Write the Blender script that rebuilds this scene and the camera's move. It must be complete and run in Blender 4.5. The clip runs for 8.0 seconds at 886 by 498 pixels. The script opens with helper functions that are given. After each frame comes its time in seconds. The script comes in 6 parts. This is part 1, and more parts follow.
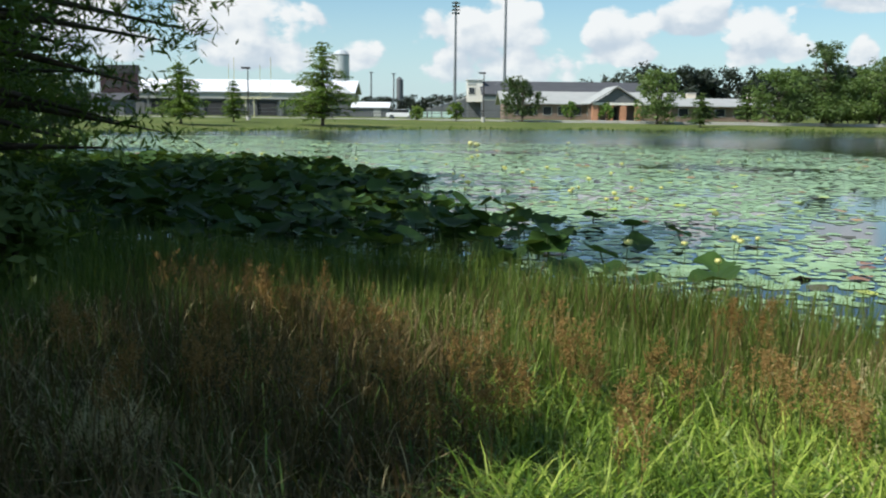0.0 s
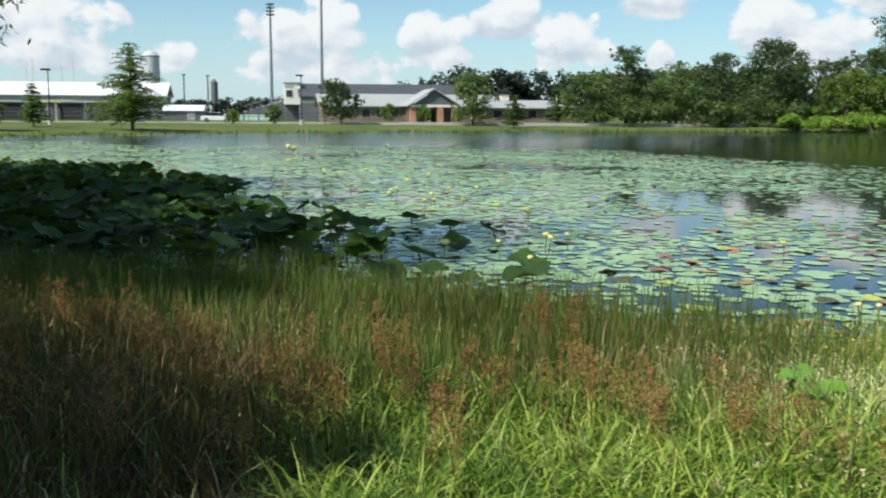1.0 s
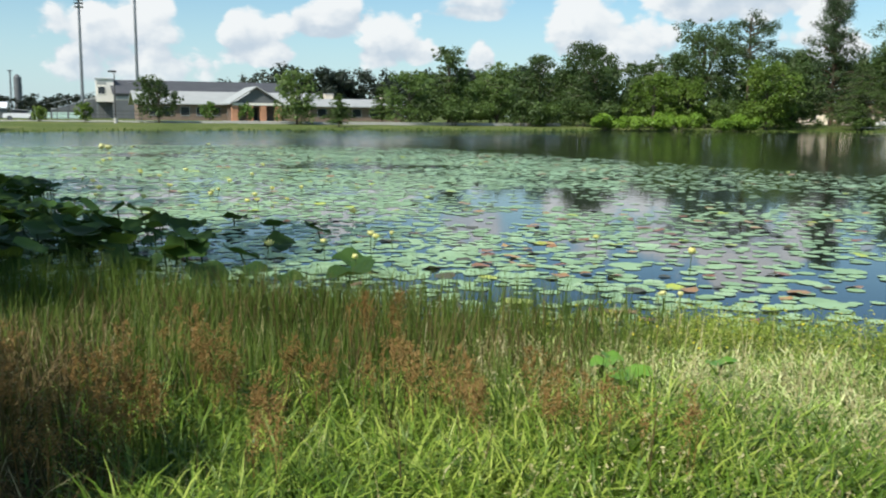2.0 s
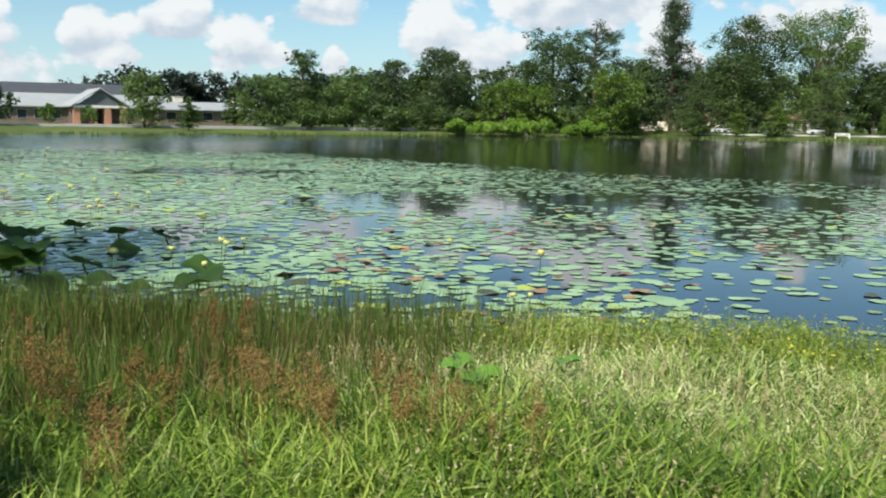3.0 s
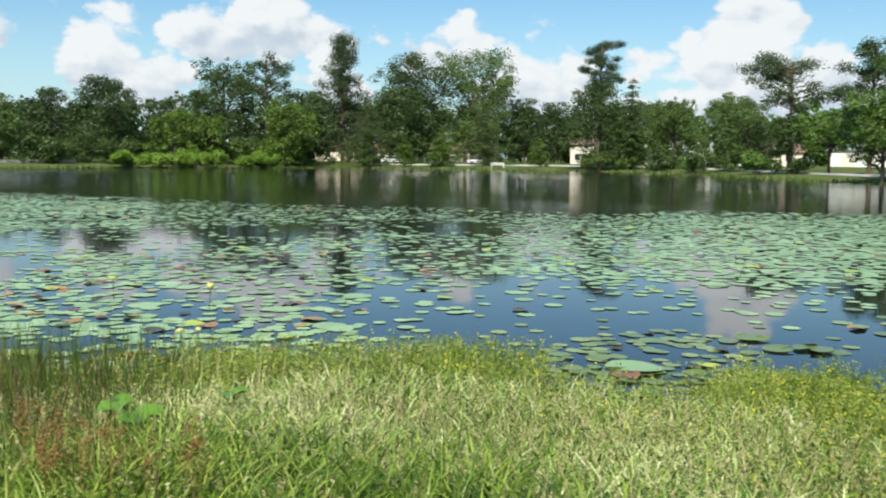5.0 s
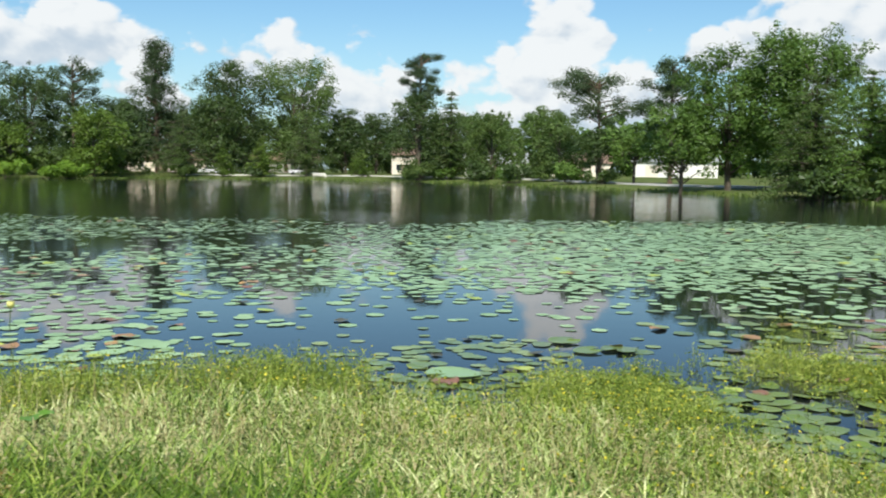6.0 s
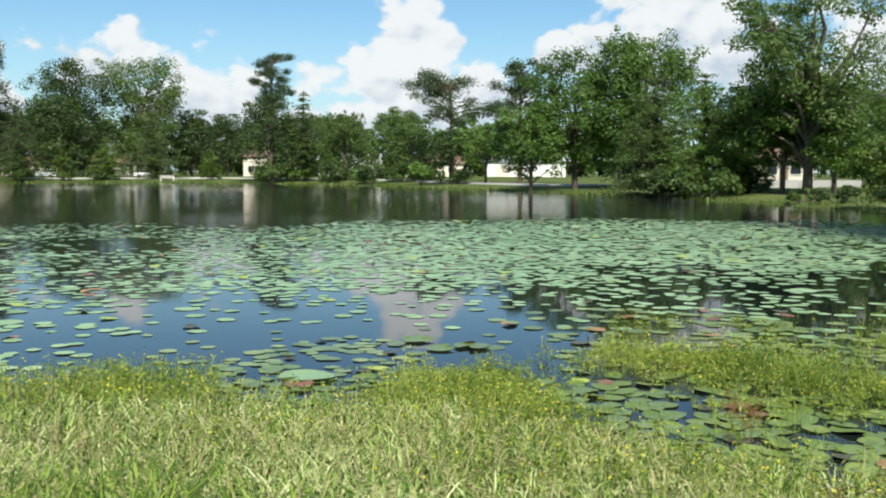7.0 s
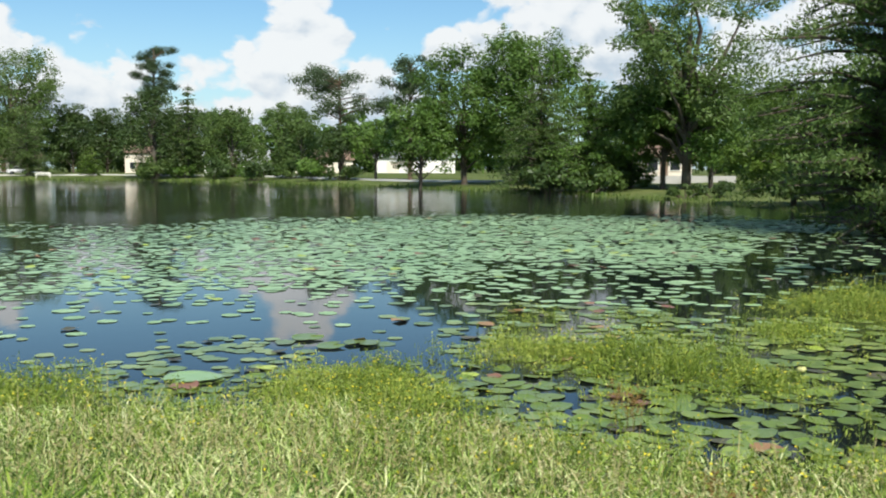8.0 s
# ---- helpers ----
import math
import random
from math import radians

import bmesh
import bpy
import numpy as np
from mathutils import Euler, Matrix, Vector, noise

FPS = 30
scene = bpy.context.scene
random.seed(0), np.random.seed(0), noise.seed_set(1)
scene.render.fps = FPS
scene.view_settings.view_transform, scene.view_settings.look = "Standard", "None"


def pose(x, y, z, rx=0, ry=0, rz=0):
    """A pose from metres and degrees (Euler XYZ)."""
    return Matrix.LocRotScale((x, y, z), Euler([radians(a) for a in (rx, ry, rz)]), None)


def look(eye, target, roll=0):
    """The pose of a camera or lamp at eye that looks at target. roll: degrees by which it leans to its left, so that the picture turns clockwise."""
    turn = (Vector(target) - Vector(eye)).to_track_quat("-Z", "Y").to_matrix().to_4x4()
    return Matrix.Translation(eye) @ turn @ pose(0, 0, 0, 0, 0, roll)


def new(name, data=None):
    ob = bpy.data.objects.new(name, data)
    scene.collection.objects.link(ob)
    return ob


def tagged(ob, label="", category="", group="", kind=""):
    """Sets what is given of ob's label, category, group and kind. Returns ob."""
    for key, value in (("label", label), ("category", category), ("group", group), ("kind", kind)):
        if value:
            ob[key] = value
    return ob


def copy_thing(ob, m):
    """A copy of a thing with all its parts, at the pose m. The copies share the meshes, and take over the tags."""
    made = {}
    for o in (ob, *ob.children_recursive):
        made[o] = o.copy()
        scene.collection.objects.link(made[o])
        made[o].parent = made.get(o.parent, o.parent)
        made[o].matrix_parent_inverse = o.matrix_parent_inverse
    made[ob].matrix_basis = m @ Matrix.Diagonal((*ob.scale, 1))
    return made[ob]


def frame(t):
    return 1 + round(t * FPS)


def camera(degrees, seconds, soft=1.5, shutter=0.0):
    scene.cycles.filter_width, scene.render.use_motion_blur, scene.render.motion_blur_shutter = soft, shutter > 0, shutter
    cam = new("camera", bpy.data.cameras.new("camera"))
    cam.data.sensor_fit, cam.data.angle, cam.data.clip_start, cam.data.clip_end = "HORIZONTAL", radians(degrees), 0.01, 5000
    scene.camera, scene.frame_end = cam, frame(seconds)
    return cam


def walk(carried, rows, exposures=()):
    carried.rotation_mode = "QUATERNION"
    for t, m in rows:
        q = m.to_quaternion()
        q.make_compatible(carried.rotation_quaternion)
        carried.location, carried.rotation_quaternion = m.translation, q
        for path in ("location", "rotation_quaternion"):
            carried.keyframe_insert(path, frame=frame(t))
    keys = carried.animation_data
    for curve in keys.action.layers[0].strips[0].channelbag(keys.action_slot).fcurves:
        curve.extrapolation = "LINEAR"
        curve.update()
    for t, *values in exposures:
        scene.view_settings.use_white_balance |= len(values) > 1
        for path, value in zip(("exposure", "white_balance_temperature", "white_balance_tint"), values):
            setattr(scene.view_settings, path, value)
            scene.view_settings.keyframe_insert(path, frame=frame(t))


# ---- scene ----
cam = camera(50.53, 8.0, soft=2.0, shutter=0.2)
# seconds, x, y, z, heading (left is plus), pitch, roll
PATH = [
    (0.0, 0.000, -0.000, 1.900, 0.000, -8.235, 0.640),
    (0.5, 0.030, 0.042, 1.902, -5.117, -8.084, 0.451),
    (1.0, 0.065, 0.019, 1.900, -10.839, -8.007, 0.274),
    (1.5, 0.079, -0.009, 1.905, -16.481, -8.016, 0.334),
    (3.0, 0.131, -0.038, 1.905, -30.193, -7.630, 0.828),
    (3.5, 0.136, -0.075, 1.908, -34.769, -7.171, 0.910),
    (4.0, 0.138, -0.125, 1.917, -39.697, -6.700, 0.780),
    (5.5, 0.173, -0.205, 1.912, -54.949, -5.045, 0.620),
    (6.0, 0.153, -0.233, 1.919, -60.467, -4.782, 0.674),
    (6.5, 0.156, -0.254, 1.916, -65.507, -4.721, 0.481),
    (7.0, 0.166, -0.274, 1.914, -69.267, -4.669, 0.190),
    (7.5, 0.170, -0.279, 1.912, -72.723, -4.741, 0.162),
    (8.0, 0.173, -0.287, 1.914, -75.946, -4.874, 0.147),
]
walk(cam, [(t, pose(x, y, z, 90 + pitch, 0, yaw) @ pose(0, 0, 0, 0, 0, roll)) for t, x, y, z, yaw, pitch, roll in PATH])

# ---------------------------------------------------------------- world and sun
SUN_FROM = Vector((-0.66, -0.35, 0.78)).normalized()
SUN_EL = math.asin(SUN_FROM.z)
SUN_ROT = math.atan2(SUN_FROM.x, SUN_FROM.y)

sun_data = bpy.data.lights.new("sun", "SUN")
sun_data.energy = 5.0
sun_data.angle = radians(0.53)
sun_data.color = (1.0, 0.955, 0.88)
sun = new("sun", sun_data)
sun.matrix_world = look((0, 0, 60), Vector((0, 0, 60)) - SUN_FROM)


class Nodes:
    """A small writer of node trees."""

    def __init__(self, tree):
        self.tree = tree
        tree.nodes.clear()

    def add(self, kind, ins=None, **props):
        n = self.tree.nodes.new(kind)
        if "operation" in props:
            n.operation = props["operation"]
        if "interpolation_type" in props:
            n.interpolation_type = props["interpolation_type"]
        if "data_type" in props:
            n.data_type = props["data_type"]
        if "blend_type" in props:
            n.blend_type = props["blend_type"]
        if "sky_type" in props:
            n.sky_type = props["sky_type"]
        for key, value in (ins or {}).items():
            self.set(n.inputs[key], value)
        return n

    def set(self, socket, value):
        if isinstance(value, bpy.types.NodeSocket):
            self.tree.links.new(value, socket)
        else:
            socket.default_value = value

    def math(self, op, a, b=0.0, c=0.0, clamp=False):
        n = self.add("ShaderNodeMath", {0: a, 1: b, 2: c}, operation=op)
        n.use_clamp = clamp
        return n.outputs[0]

    def step(self, value, lo, hi, a=0.0, b=1.0):
        return self.add("ShaderNodeMapRange", {"Value": value, "From Min": lo, "From Max": hi, "To Min": a, "To Max": b}, interpolation_type="SMOOTHSTEP").outputs[0]

    def noise(self, vector, scale, detail=4.0, rough=0.55, **kw):
        ins = {"Scale": scale, "Detail": detail, "Roughness": rough}
        if vector is not None:
            ins["Vector"] = vector
        return self.add("ShaderNodeTexNoise", ins, **kw).outputs[0]

    def mix(self, f, a, b, blend="MIX"):
        n = self.add("ShaderNodeMix", data_type="RGBA", blend_type=blend)
        for s, v in ((n.inputs[0], f), (n.inputs[6], a), (n.inputs[7], b)):
            self.set(s, v)
        return n.outputs[2]

    def ramp(self, f, stops):
        n = self.add("ShaderNodeValToRGB", {"Fac": f})
        e = n.color_ramp.elements
        while len(e) < len(stops):
            e.new(0.5)
        for k, (at, col) in enumerate(stops):
            e[k].position, e[k].color = at, (*col, 1)
        return n.outputs[0]


world = bpy.data.worlds.new("sky")
scene.world = world
world.use_nodes = True
N = Nodes(world.node_tree)
sky = N.add("ShaderNodeTexSky", sky_type="NISHITA")
sky.sun_disc = False
sky.sun_elevation, sky.sun_rotation = SUN_EL, SUN_ROT
sky.air_density, sky.dust_density, sky.ozone_density = 1.0, 0.6, 1.2
way = N.add("ShaderNodeTexCoord").outputs["Generated"]
sep = N.add("ShaderNodeSeparateXYZ", {0: way})
az = N.math("MULTIPLY", N.math("ARCTAN2", sep.outputs[0], sep.outputs[1]), 57.2958)
el = N.math("MULTIPLY", N.math("ARCSINE", sep.outputs[2]), 57.2958)


def billow(dx, dy):
    """Cauliflower relief of the cumulus at a spot moved by a few degrees."""
    spot = N.add("ShaderNodeCombineXYZ", {0: N.math("ADD", az, dx), 1: N.math("MULTIPLY", N.math("ADD", el, dy), 1.35), 2: 0.0}).outputs[0]
    warp = N.add("ShaderNodeTexNoise", {"Vector": spot, "Scale": 0.8, "Detail": 3.0}).outputs["Color"]
    bent = N.add("ShaderNodeVectorMath", {0: N.add("ShaderNodeVectorMath", {0: warp, 1: (1.5, 1.5, 0.0)}, operation="MULTIPLY").outputs[0], 1: spot}, operation="ADD").outputs[0]
    height = None
    for scale, gain in ((0.30, 1.7), (0.75, 0.55), (1.8, 0.16)):
        cell = N.add("ShaderNodeTexVoronoi", {"Vector": bent, "Scale": scale})
        cell.voronoi_dimensions, cell.feature = "2D", "SMOOTH_F1"
        cell.inputs["Smoothness"].default_value = 0.25
        h = N.math("MULTIPLY_ADD", cell.outputs["Distance"], -gain, 0.45 * gain)
        height = h if height is None else N.math("ADD", height, h)
    return N.math("ADD", height, N.math("MULTIPLY_ADD", N.noise(spot, 1.6, 5.0, 0.6), 0.5, -0.25))


here, sunward = billow(0.0, 0.0), billow(-0.5, 0.55)
# cumulus banks: heading, height of the base, half width, height (degrees)
CLOUDS = [
    (-20, 4.0, 4.0, 3.0), (-12, 3.6, 4.6, 3.6), (-5.5, 3.0, 2.0, 1.5), (3.2, 3.2, 4.6, 3.9), (10.2, 3.8, 2.5, 2.5),
    (15.0, 5.2, 2.4, 2.2), (18.2, 3.7, 2.5, 2.3), (23.6, 3.2, 1.0, 1.1), (23.6, 6.2, 2.8, 1.7), (30.5, 3.7, 4.4, 4.4), (38.0, 6.6, 7.0, 3.2),
    (43.0, 3.4, 2.3, 2.9), (49.9, 5.6, 2.6, 3.0), (55.4, 3.4, 3.6, 4.1), (62.0, 3.0, 3.4, 2.6), (67.0, 3.3, 7.2, 4.3), (71.6, 3.8, 2.6, 2.8),
    (67.6, 7.0, 3.0, 3.5), (76.1, 6.5, 1.7, 2.1), (72.6, 8.3, 0.5, 0.5), (82.5, 6.2, 6.0, 6.5), (97, 5.0, 8.0, 6.0),
]
total = None
lift = None
for a, e, w, h in CLOUDS:
    dx = N.math("MULTIPLY", N.math("SUBTRACT", az, a), 1.0 / w)
    up = N.math("SUBTRACT", el, e)
    dy = N.math("MAXIMUM", N.math("MULTIPLY", up, 1.0 / h), N.math("MULTIPLY", up, -2.6 / h))
    v = N.math("SUBTRACT", N.math("SUBTRACT", 1.0, N.math("MULTIPLY", dx, dx)), N.math("MULTIPLY", dy, dy))
    total = v if total is None else N.math("MAXIMUM", total, v)
    g = N.math("MULTIPLY", N.math("MULTIPLY", up, 1.0 / h), N.step(v, -0.6, 0.4))
    lift = g if lift is None else N.math("MAXIMUM", lift, g)
# the sky above and behind goes on with the same fair-weather clouds
over = N.noise(way, 3.2, 6.0, 0.58)
beyond = N.math("MULTIPLY_ADD", over, 7.0, -3.9)
rest = N.math("MAXIMUM", N.step(el, 11.0, 16.0), N.math("MAXIMUM", N.step(az, 100.0, 112.0), N.step(az, -24.0, -34.0)))
total = N.math("MAXIMUM", total, N.math("MULTIPLY_ADD", rest, N.math("ADD", beyond, 3.0), -3.0))
body = N.math("ADD", total, here)
mask = N.step(body, 0.0, 0.5)
slope = N.math("SUBTRACT", here, sunward)
lit = N.math("ADD", N.math("MULTIPLY_ADD", lift, 0.85, 0.30), N.math("MULTIPLY", slope, 0.5), clamp=True)
cloud = N.mix(N.step(lit, 0.0, 0.8), (0.45, 0.53, 0.61, 1), (0.73, 0.755, 0.765, 1))
haze = N.step(el, 0.0, 14.0)
blue = N.mix(1.0, sky.outputs[0], N.mix(haze, (0.073, 0.096, 0.100, 1), (0.071, 0.096, 0.108, 1)), "MULTIPLY")
veil = N.mix(N.step(el, 10.0, -1.0, 0.0, 0.6), blue, (0.52, 0.67, 0.79, 1))
col = N.mix(N.math("MULTIPLY", mask, N.step(el, -1.0, 3.5, 0.35, 0.97)), veil, cloud)
scene.view_settings.exposure = 0.3
back = N.add("ShaderNodeBackground", {"Color": col, "Strength": 1.0})
N.add("ShaderNodeOutputWorld", {"Surface": back.outputs[0]})


# ---------------------------------------------------------------- materials
def material(name, build):
    m = bpy.data.materials.new(name)
    m.use_nodes = True
    n = Nodes(m.node_tree)
    shader = build(n)
    n.add("ShaderNodeOutputMaterial", {"Surface": shader})
    return m


def surface(name, dark, light, rough=0.7, scale=4.0, fine_scale=40.0, bump=0.15, metal=0.0, spec=0.4):
    """A plain solid surface with stains at two scales and fine relief."""
    def build(n):
        co = n.add("ShaderNodeTexCoord").outputs["Object"]
        a = n.noise(co, scale, 5.0)
        b = n.noise(co, fine_scale, 4.0)
        f = n.math("ADD", n.math("MULTIPLY", a, 0.65), n.math("MULTIPLY", b, 0.35))
        base = n.ramp(f, [(0.3, dark), (0.7, light)])
        p = n.add("ShaderNodeBsdfPrincipled", {"Base Color": base, "Metallic": metal, "Specular IOR Level": spec,
                                               "Roughness": n.step(b, 0.2, 0.8, rough - 0.1, rough + 0.1)})
        n.set(p.inputs["Normal"], n.add("ShaderNodeBump", {"Strength": bump, "Distance": 0.02, "Height": b}).outputs[0])
        return p.outputs[0]
    return material(name, build)


def leafy(name, dark, mid, light, through_light=0.35, rough=0.5, patch=0.35, spec=0.35, each=0.5, wider=1.2):
    """Leaves: each leaf differs a little, the stand in larger patches; light shines through."""
    def build(n):
        geo = n.add("ShaderNodeNewGeometry")
        info = n.add("ShaderNodeObjectInfo")
        one = geo.outputs["Random Per Island"]
        wide = n.noise(geo.outputs["Position"], patch, 3.0)
        f = n.math("ADD", n.math("MULTIPLY", one, each), n.math("MULTIPLY_ADD", wide, wider, 0.5 - 0.5 * each - 0.5 * wider))
        f = n.math("ADD", f, n.math("MULTIPLY_ADD", info.outputs["Random"], 0.24, -0.12), clamp=True)
        base = n.ramp(f, [(0.05, dark), (0.5, mid), (0.95, light)])
        p = n.add("ShaderNodeBsdfPrincipled", {"Base Color": base, "Roughness": rough, "Specular IOR Level": spec})
        t = n.add("ShaderNodeBsdfTranslucent", {"Color": n.mix(0.35, base, (0.20, 0.30, 0.03, 1))})
        return n.add("ShaderNodeMixShader", {0: through_light, 1: p.outputs[0], 2: t.outputs[0]}).outputs[0]
    return material(name, build)


def barky(name, dark, light):
    def build(n):
        co = n.add("ShaderNodeTexCoord").outputs["Object"]
        m = n.add("ShaderNodeMapping", {"Vector": co, "Scale": (9.0, 9.0, 1.6)}).outputs[0]
        a = n.noise(m, 1.0, 6.0, 0.65)
        b = n.noise(co, 0.9, 3.0)
        base = n.mix(n.step(b, 0.35, 0.7, 0.0, 0.45), n.ramp(a, [(0.3, dark), (0.7, light)]), (0.16, 0.17, 0.13, 1))
        p = n.add("ShaderNodeBsdfPrincipled", {"Base Color": base, "Roughness": 0.9, "Specular IOR Level": 0.2})
        n.set(p.inputs["Normal"], n.add("ShaderNodeBump", {"Strength": 0.6, "Distance": 0.03, "Height": a}).outputs[0])
        return p.outputs[0]
    return material(name, build)


def water_shader(n):
    co = n.add("ShaderNodeNewGeometry").outputs["Position"]
    long = n.add("ShaderNodeMapping", {"Vector": co, "Scale": (1.0, 1.0, 1.0), "Rotation": (0, 0, 0.6)}).outputs[0]
    wind = n.noise(co, 0.035, 3.0)
    a = n.noise(long, 2.2, 4.0, 0.55)
    b = n.noise(long, 9.0, 3.0, 0.5)
    h = n.math("ADD", a, n.math("MULTIPLY", b, 0.18))
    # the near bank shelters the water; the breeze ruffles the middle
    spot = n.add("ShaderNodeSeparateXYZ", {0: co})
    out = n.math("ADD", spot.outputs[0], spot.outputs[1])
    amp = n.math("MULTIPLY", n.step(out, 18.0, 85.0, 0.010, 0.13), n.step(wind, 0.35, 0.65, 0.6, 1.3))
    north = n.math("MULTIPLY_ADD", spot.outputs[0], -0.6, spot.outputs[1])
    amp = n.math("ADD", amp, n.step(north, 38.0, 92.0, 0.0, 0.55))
    mud = n.mix(n.noise(co, 0.4, 4.0), (0.006, 0.010, 0.011, 1), (0.013, 0.017, 0.014, 1))
    p = n.add("ShaderNodeBsdfPrincipled", {"Base Color": mud, "Roughness": 0.03, "IOR": 1.333, "Specular IOR Level": 0.5})
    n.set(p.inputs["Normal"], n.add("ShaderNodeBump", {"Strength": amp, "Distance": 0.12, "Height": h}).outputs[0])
    return p.outputs[0]


def pad_shader(dark, mid, light, rough):
    def build(n):
        geo = n.add("ShaderNodeNewGeometry")
        info = n.add("ShaderNodeObjectInfo")
        co = geo.outputs["Position"]
        f = n.math("ADD", n.math("MULTIPLY", geo.outputs["Random Per Island"], 0.55), n.math("MULTIPLY", info.outputs["Random"], 0.3))
        f = n.math("ADD", f, n.math("MULTIPLY_ADD", n.noise(co, 0.25, 3.0), 0.9, -0.4), clamp=True)
        spots = n.noise(co, 28.0, 4.0)
        base = n.ramp(f, [(0.1, dark), (0.55, mid), (0.95, light)])
        base = n.mix(n.step(spots, 0.62, 0.74, 0.0, 0.45), base, (0.20, 0.15, 0.05, 1))
        p = n.add("ShaderNodeBsdfPrincipled", {"Base Color": base, "Roughness": rough, "Specular IOR Level": 0.45,
                                               "Sheen Weight": 0.12, "Sheen Roughness": 0.5})
        n.set(p.inputs["Normal"], n.add("ShaderNodeBump", {"Strength": 0.25, "Distance": 0.01, "Height": n.noise(co, 14.0, 3.0)}).outputs[0])
        return p.outputs[0]
    return build


def ground_shader(n):
    co = n.add("ShaderNodeNewGeometry").outputs["Position"]
    a = n.noise(co, 0.12, 5.0)
    b = n.noise(co, 1.6, 5.0)
    c = n.noise(co, 22.0, 4.0)
    f = n.math("ADD", n.math("MULTIPLY", a, 0.4), n.math("ADD", n.math("MULTIPLY", b, 0.35), n.math("MULTIPLY", c, 0.25)))
    base = n.ramp(f, [(0.34, (0.055, 0.075, 0.018)), (0.5, (0.10, 0.135, 0.035)), (0.66, (0.20, 0.20, 0.075))])
    p = n.add("ShaderNodeBsdfPrincipled", {"Base Color": base, "Roughness": 0.95, "Specular IOR Level": 0.15})
    n.set(p.inputs["Normal"], n.add("ShaderNodeBump", {"Strength": 0.7, "Distance": 0.08, "Height": n.math("ADD", b, c)}).outputs[0])
    return p.outputs[0]


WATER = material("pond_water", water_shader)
GROUND = material("turf", ground_shader)
PAD = material("lily_pad_green", pad_shader((0.18, 0.31, 0.125), (0.27, 0.435, 0.19), (0.37, 0.53, 0.27), 0.40))
PAD_NEAR = material("lily_pad_fresh", pad_shader((0.06, 0.105, 0.016), (0.125, 0.20, 0.03), (0.27, 0.34, 0.08), 0.28))
# sunlight on a few raised pads, given as a yellow-green colour
PAD_SUNLIT = material("lily_pad_sunlit_yellow_green", pad_shader((0.26, 0.36, 0.03), (0.36, 0.46, 0.05), (0.46, 0.52, 0.09), 0.4))
PAD_RED = material("lily_pad_rust", pad_shader((0.13, 0.05, 0.035), (0.23, 0.10, 0.055), (0.42, 0.27, 0.09), 0.5))
PAD_DARK = material("lily_pad_rotting", pad_shader((0.03, 0.035, 0.018), (0.06, 0.06, 0.028), (0.11, 0.09, 0.04), 0.5))
# dark lotus green, with the trees' shade on the stand put into it
LOTUS_SHADED = leafy("lotus_leaf_shaded_green", (0.016, 0.036, 0.010), (0.030, 0.066, 0.016), (0.065, 0.135, 0.03), 0.22, 0.6, 0.6, 0.15)
PETAL = leafy("petal_pale_yellow", (0.78, 0.74, 0.20), (0.82, 0.80, 0.32), (0.85, 0.84, 0.50), 0.3, 0.5)
WEED_FLOWER = leafy("weed_flower_yellow", (0.76, 0.64, 0.03), (0.8, 0.7, 0.05), (0.82, 0.74, 0.1), 0.2, 0.5)
# lighter, yellower lotus green that also holds the sun on these leaves
LOTUS_SUNLIT = leafy("sunlit_lotus_leaf", (0.07, 0.16, 0.02), (0.11, 0.245, 0.03), (0.17, 0.34, 0.05), 0.2, 0.45, 0.6)
STALK = surface("stalk_green", (0.05, 0.09, 0.025), (0.09, 0.14, 0.04), 0.6, 6.0, 60.0, 0.1)
GRASS_TALL = leafy("rush_green", (0.035, 0.068, 0.010), (0.076, 0.135, 0.018), (0.17, 0.23, 0.05), 0.32, 0.5, 0.9, 0.35, 0.8, 1.3)
GRASS_SHORT = leafy("meadow_grass_green", (0.045, 0.10, 0.010), (0.165, 0.28, 0.026), (0.47, 0.56, 0.11), 0.3, 0.45, 0.8, 0.35, 0.8, 0.8)
GRASS_PALE = leafy("silvery_grass", (0.06, 0.125, 0.016), (0.34, 0.49, 0.09), (0.88, 0.88, 0.50), 0.2, 0.5, 0.8, 0.35, 0.95, 0.6)
STRAW = leafy("dry_straw", (0.30, 0.25, 0.11), (0.48, 0.43, 0.21), (0.68, 0.63, 0.36), 0.3, 0.6, 0.9)
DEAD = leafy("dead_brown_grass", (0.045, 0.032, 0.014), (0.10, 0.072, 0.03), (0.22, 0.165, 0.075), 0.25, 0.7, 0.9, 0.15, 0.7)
RUST = leafy("rust_seed_heads", (0.155, 0.090, 0.031), (0.27, 0.163, 0.061), (0.42, 0.28, 0.12), 0.25, 0.9, 0.9, 0.05)
WEED = leafy("weed_leaf", (0.075, 0.13, 0.015), (0.225, 0.325, 0.045), (0.49, 0.55, 0.125), 0.32, 0.45, 1.1, 0.35, 0.8, 1.0)
LEAF_OAK = leafy("oak_leaf", (0.024, 0.046, 0.011), (0.05, 0.088, 0.021), (0.096, 0.15, 0.038), 0.25, 0.5, 0.25, each=0.3, wider=1.5)
LEAF_ELM = leafy("elm_leaf", (0.046, 0.098, 0.014), (0.094, 0.175, 0.028), (0.165, 0.265, 0.056), 0.3, 0.5, 0.3, each=0.3, wider=1.5)
LEAF_PALE = leafy("pale_elm_leaf", (0.05, 0.092, 0.018), (0.092, 0.155, 0.034), (0.165, 0.235, 0.07), 0.3, 0.5, 0.3, each=0.3, wider=1.5)
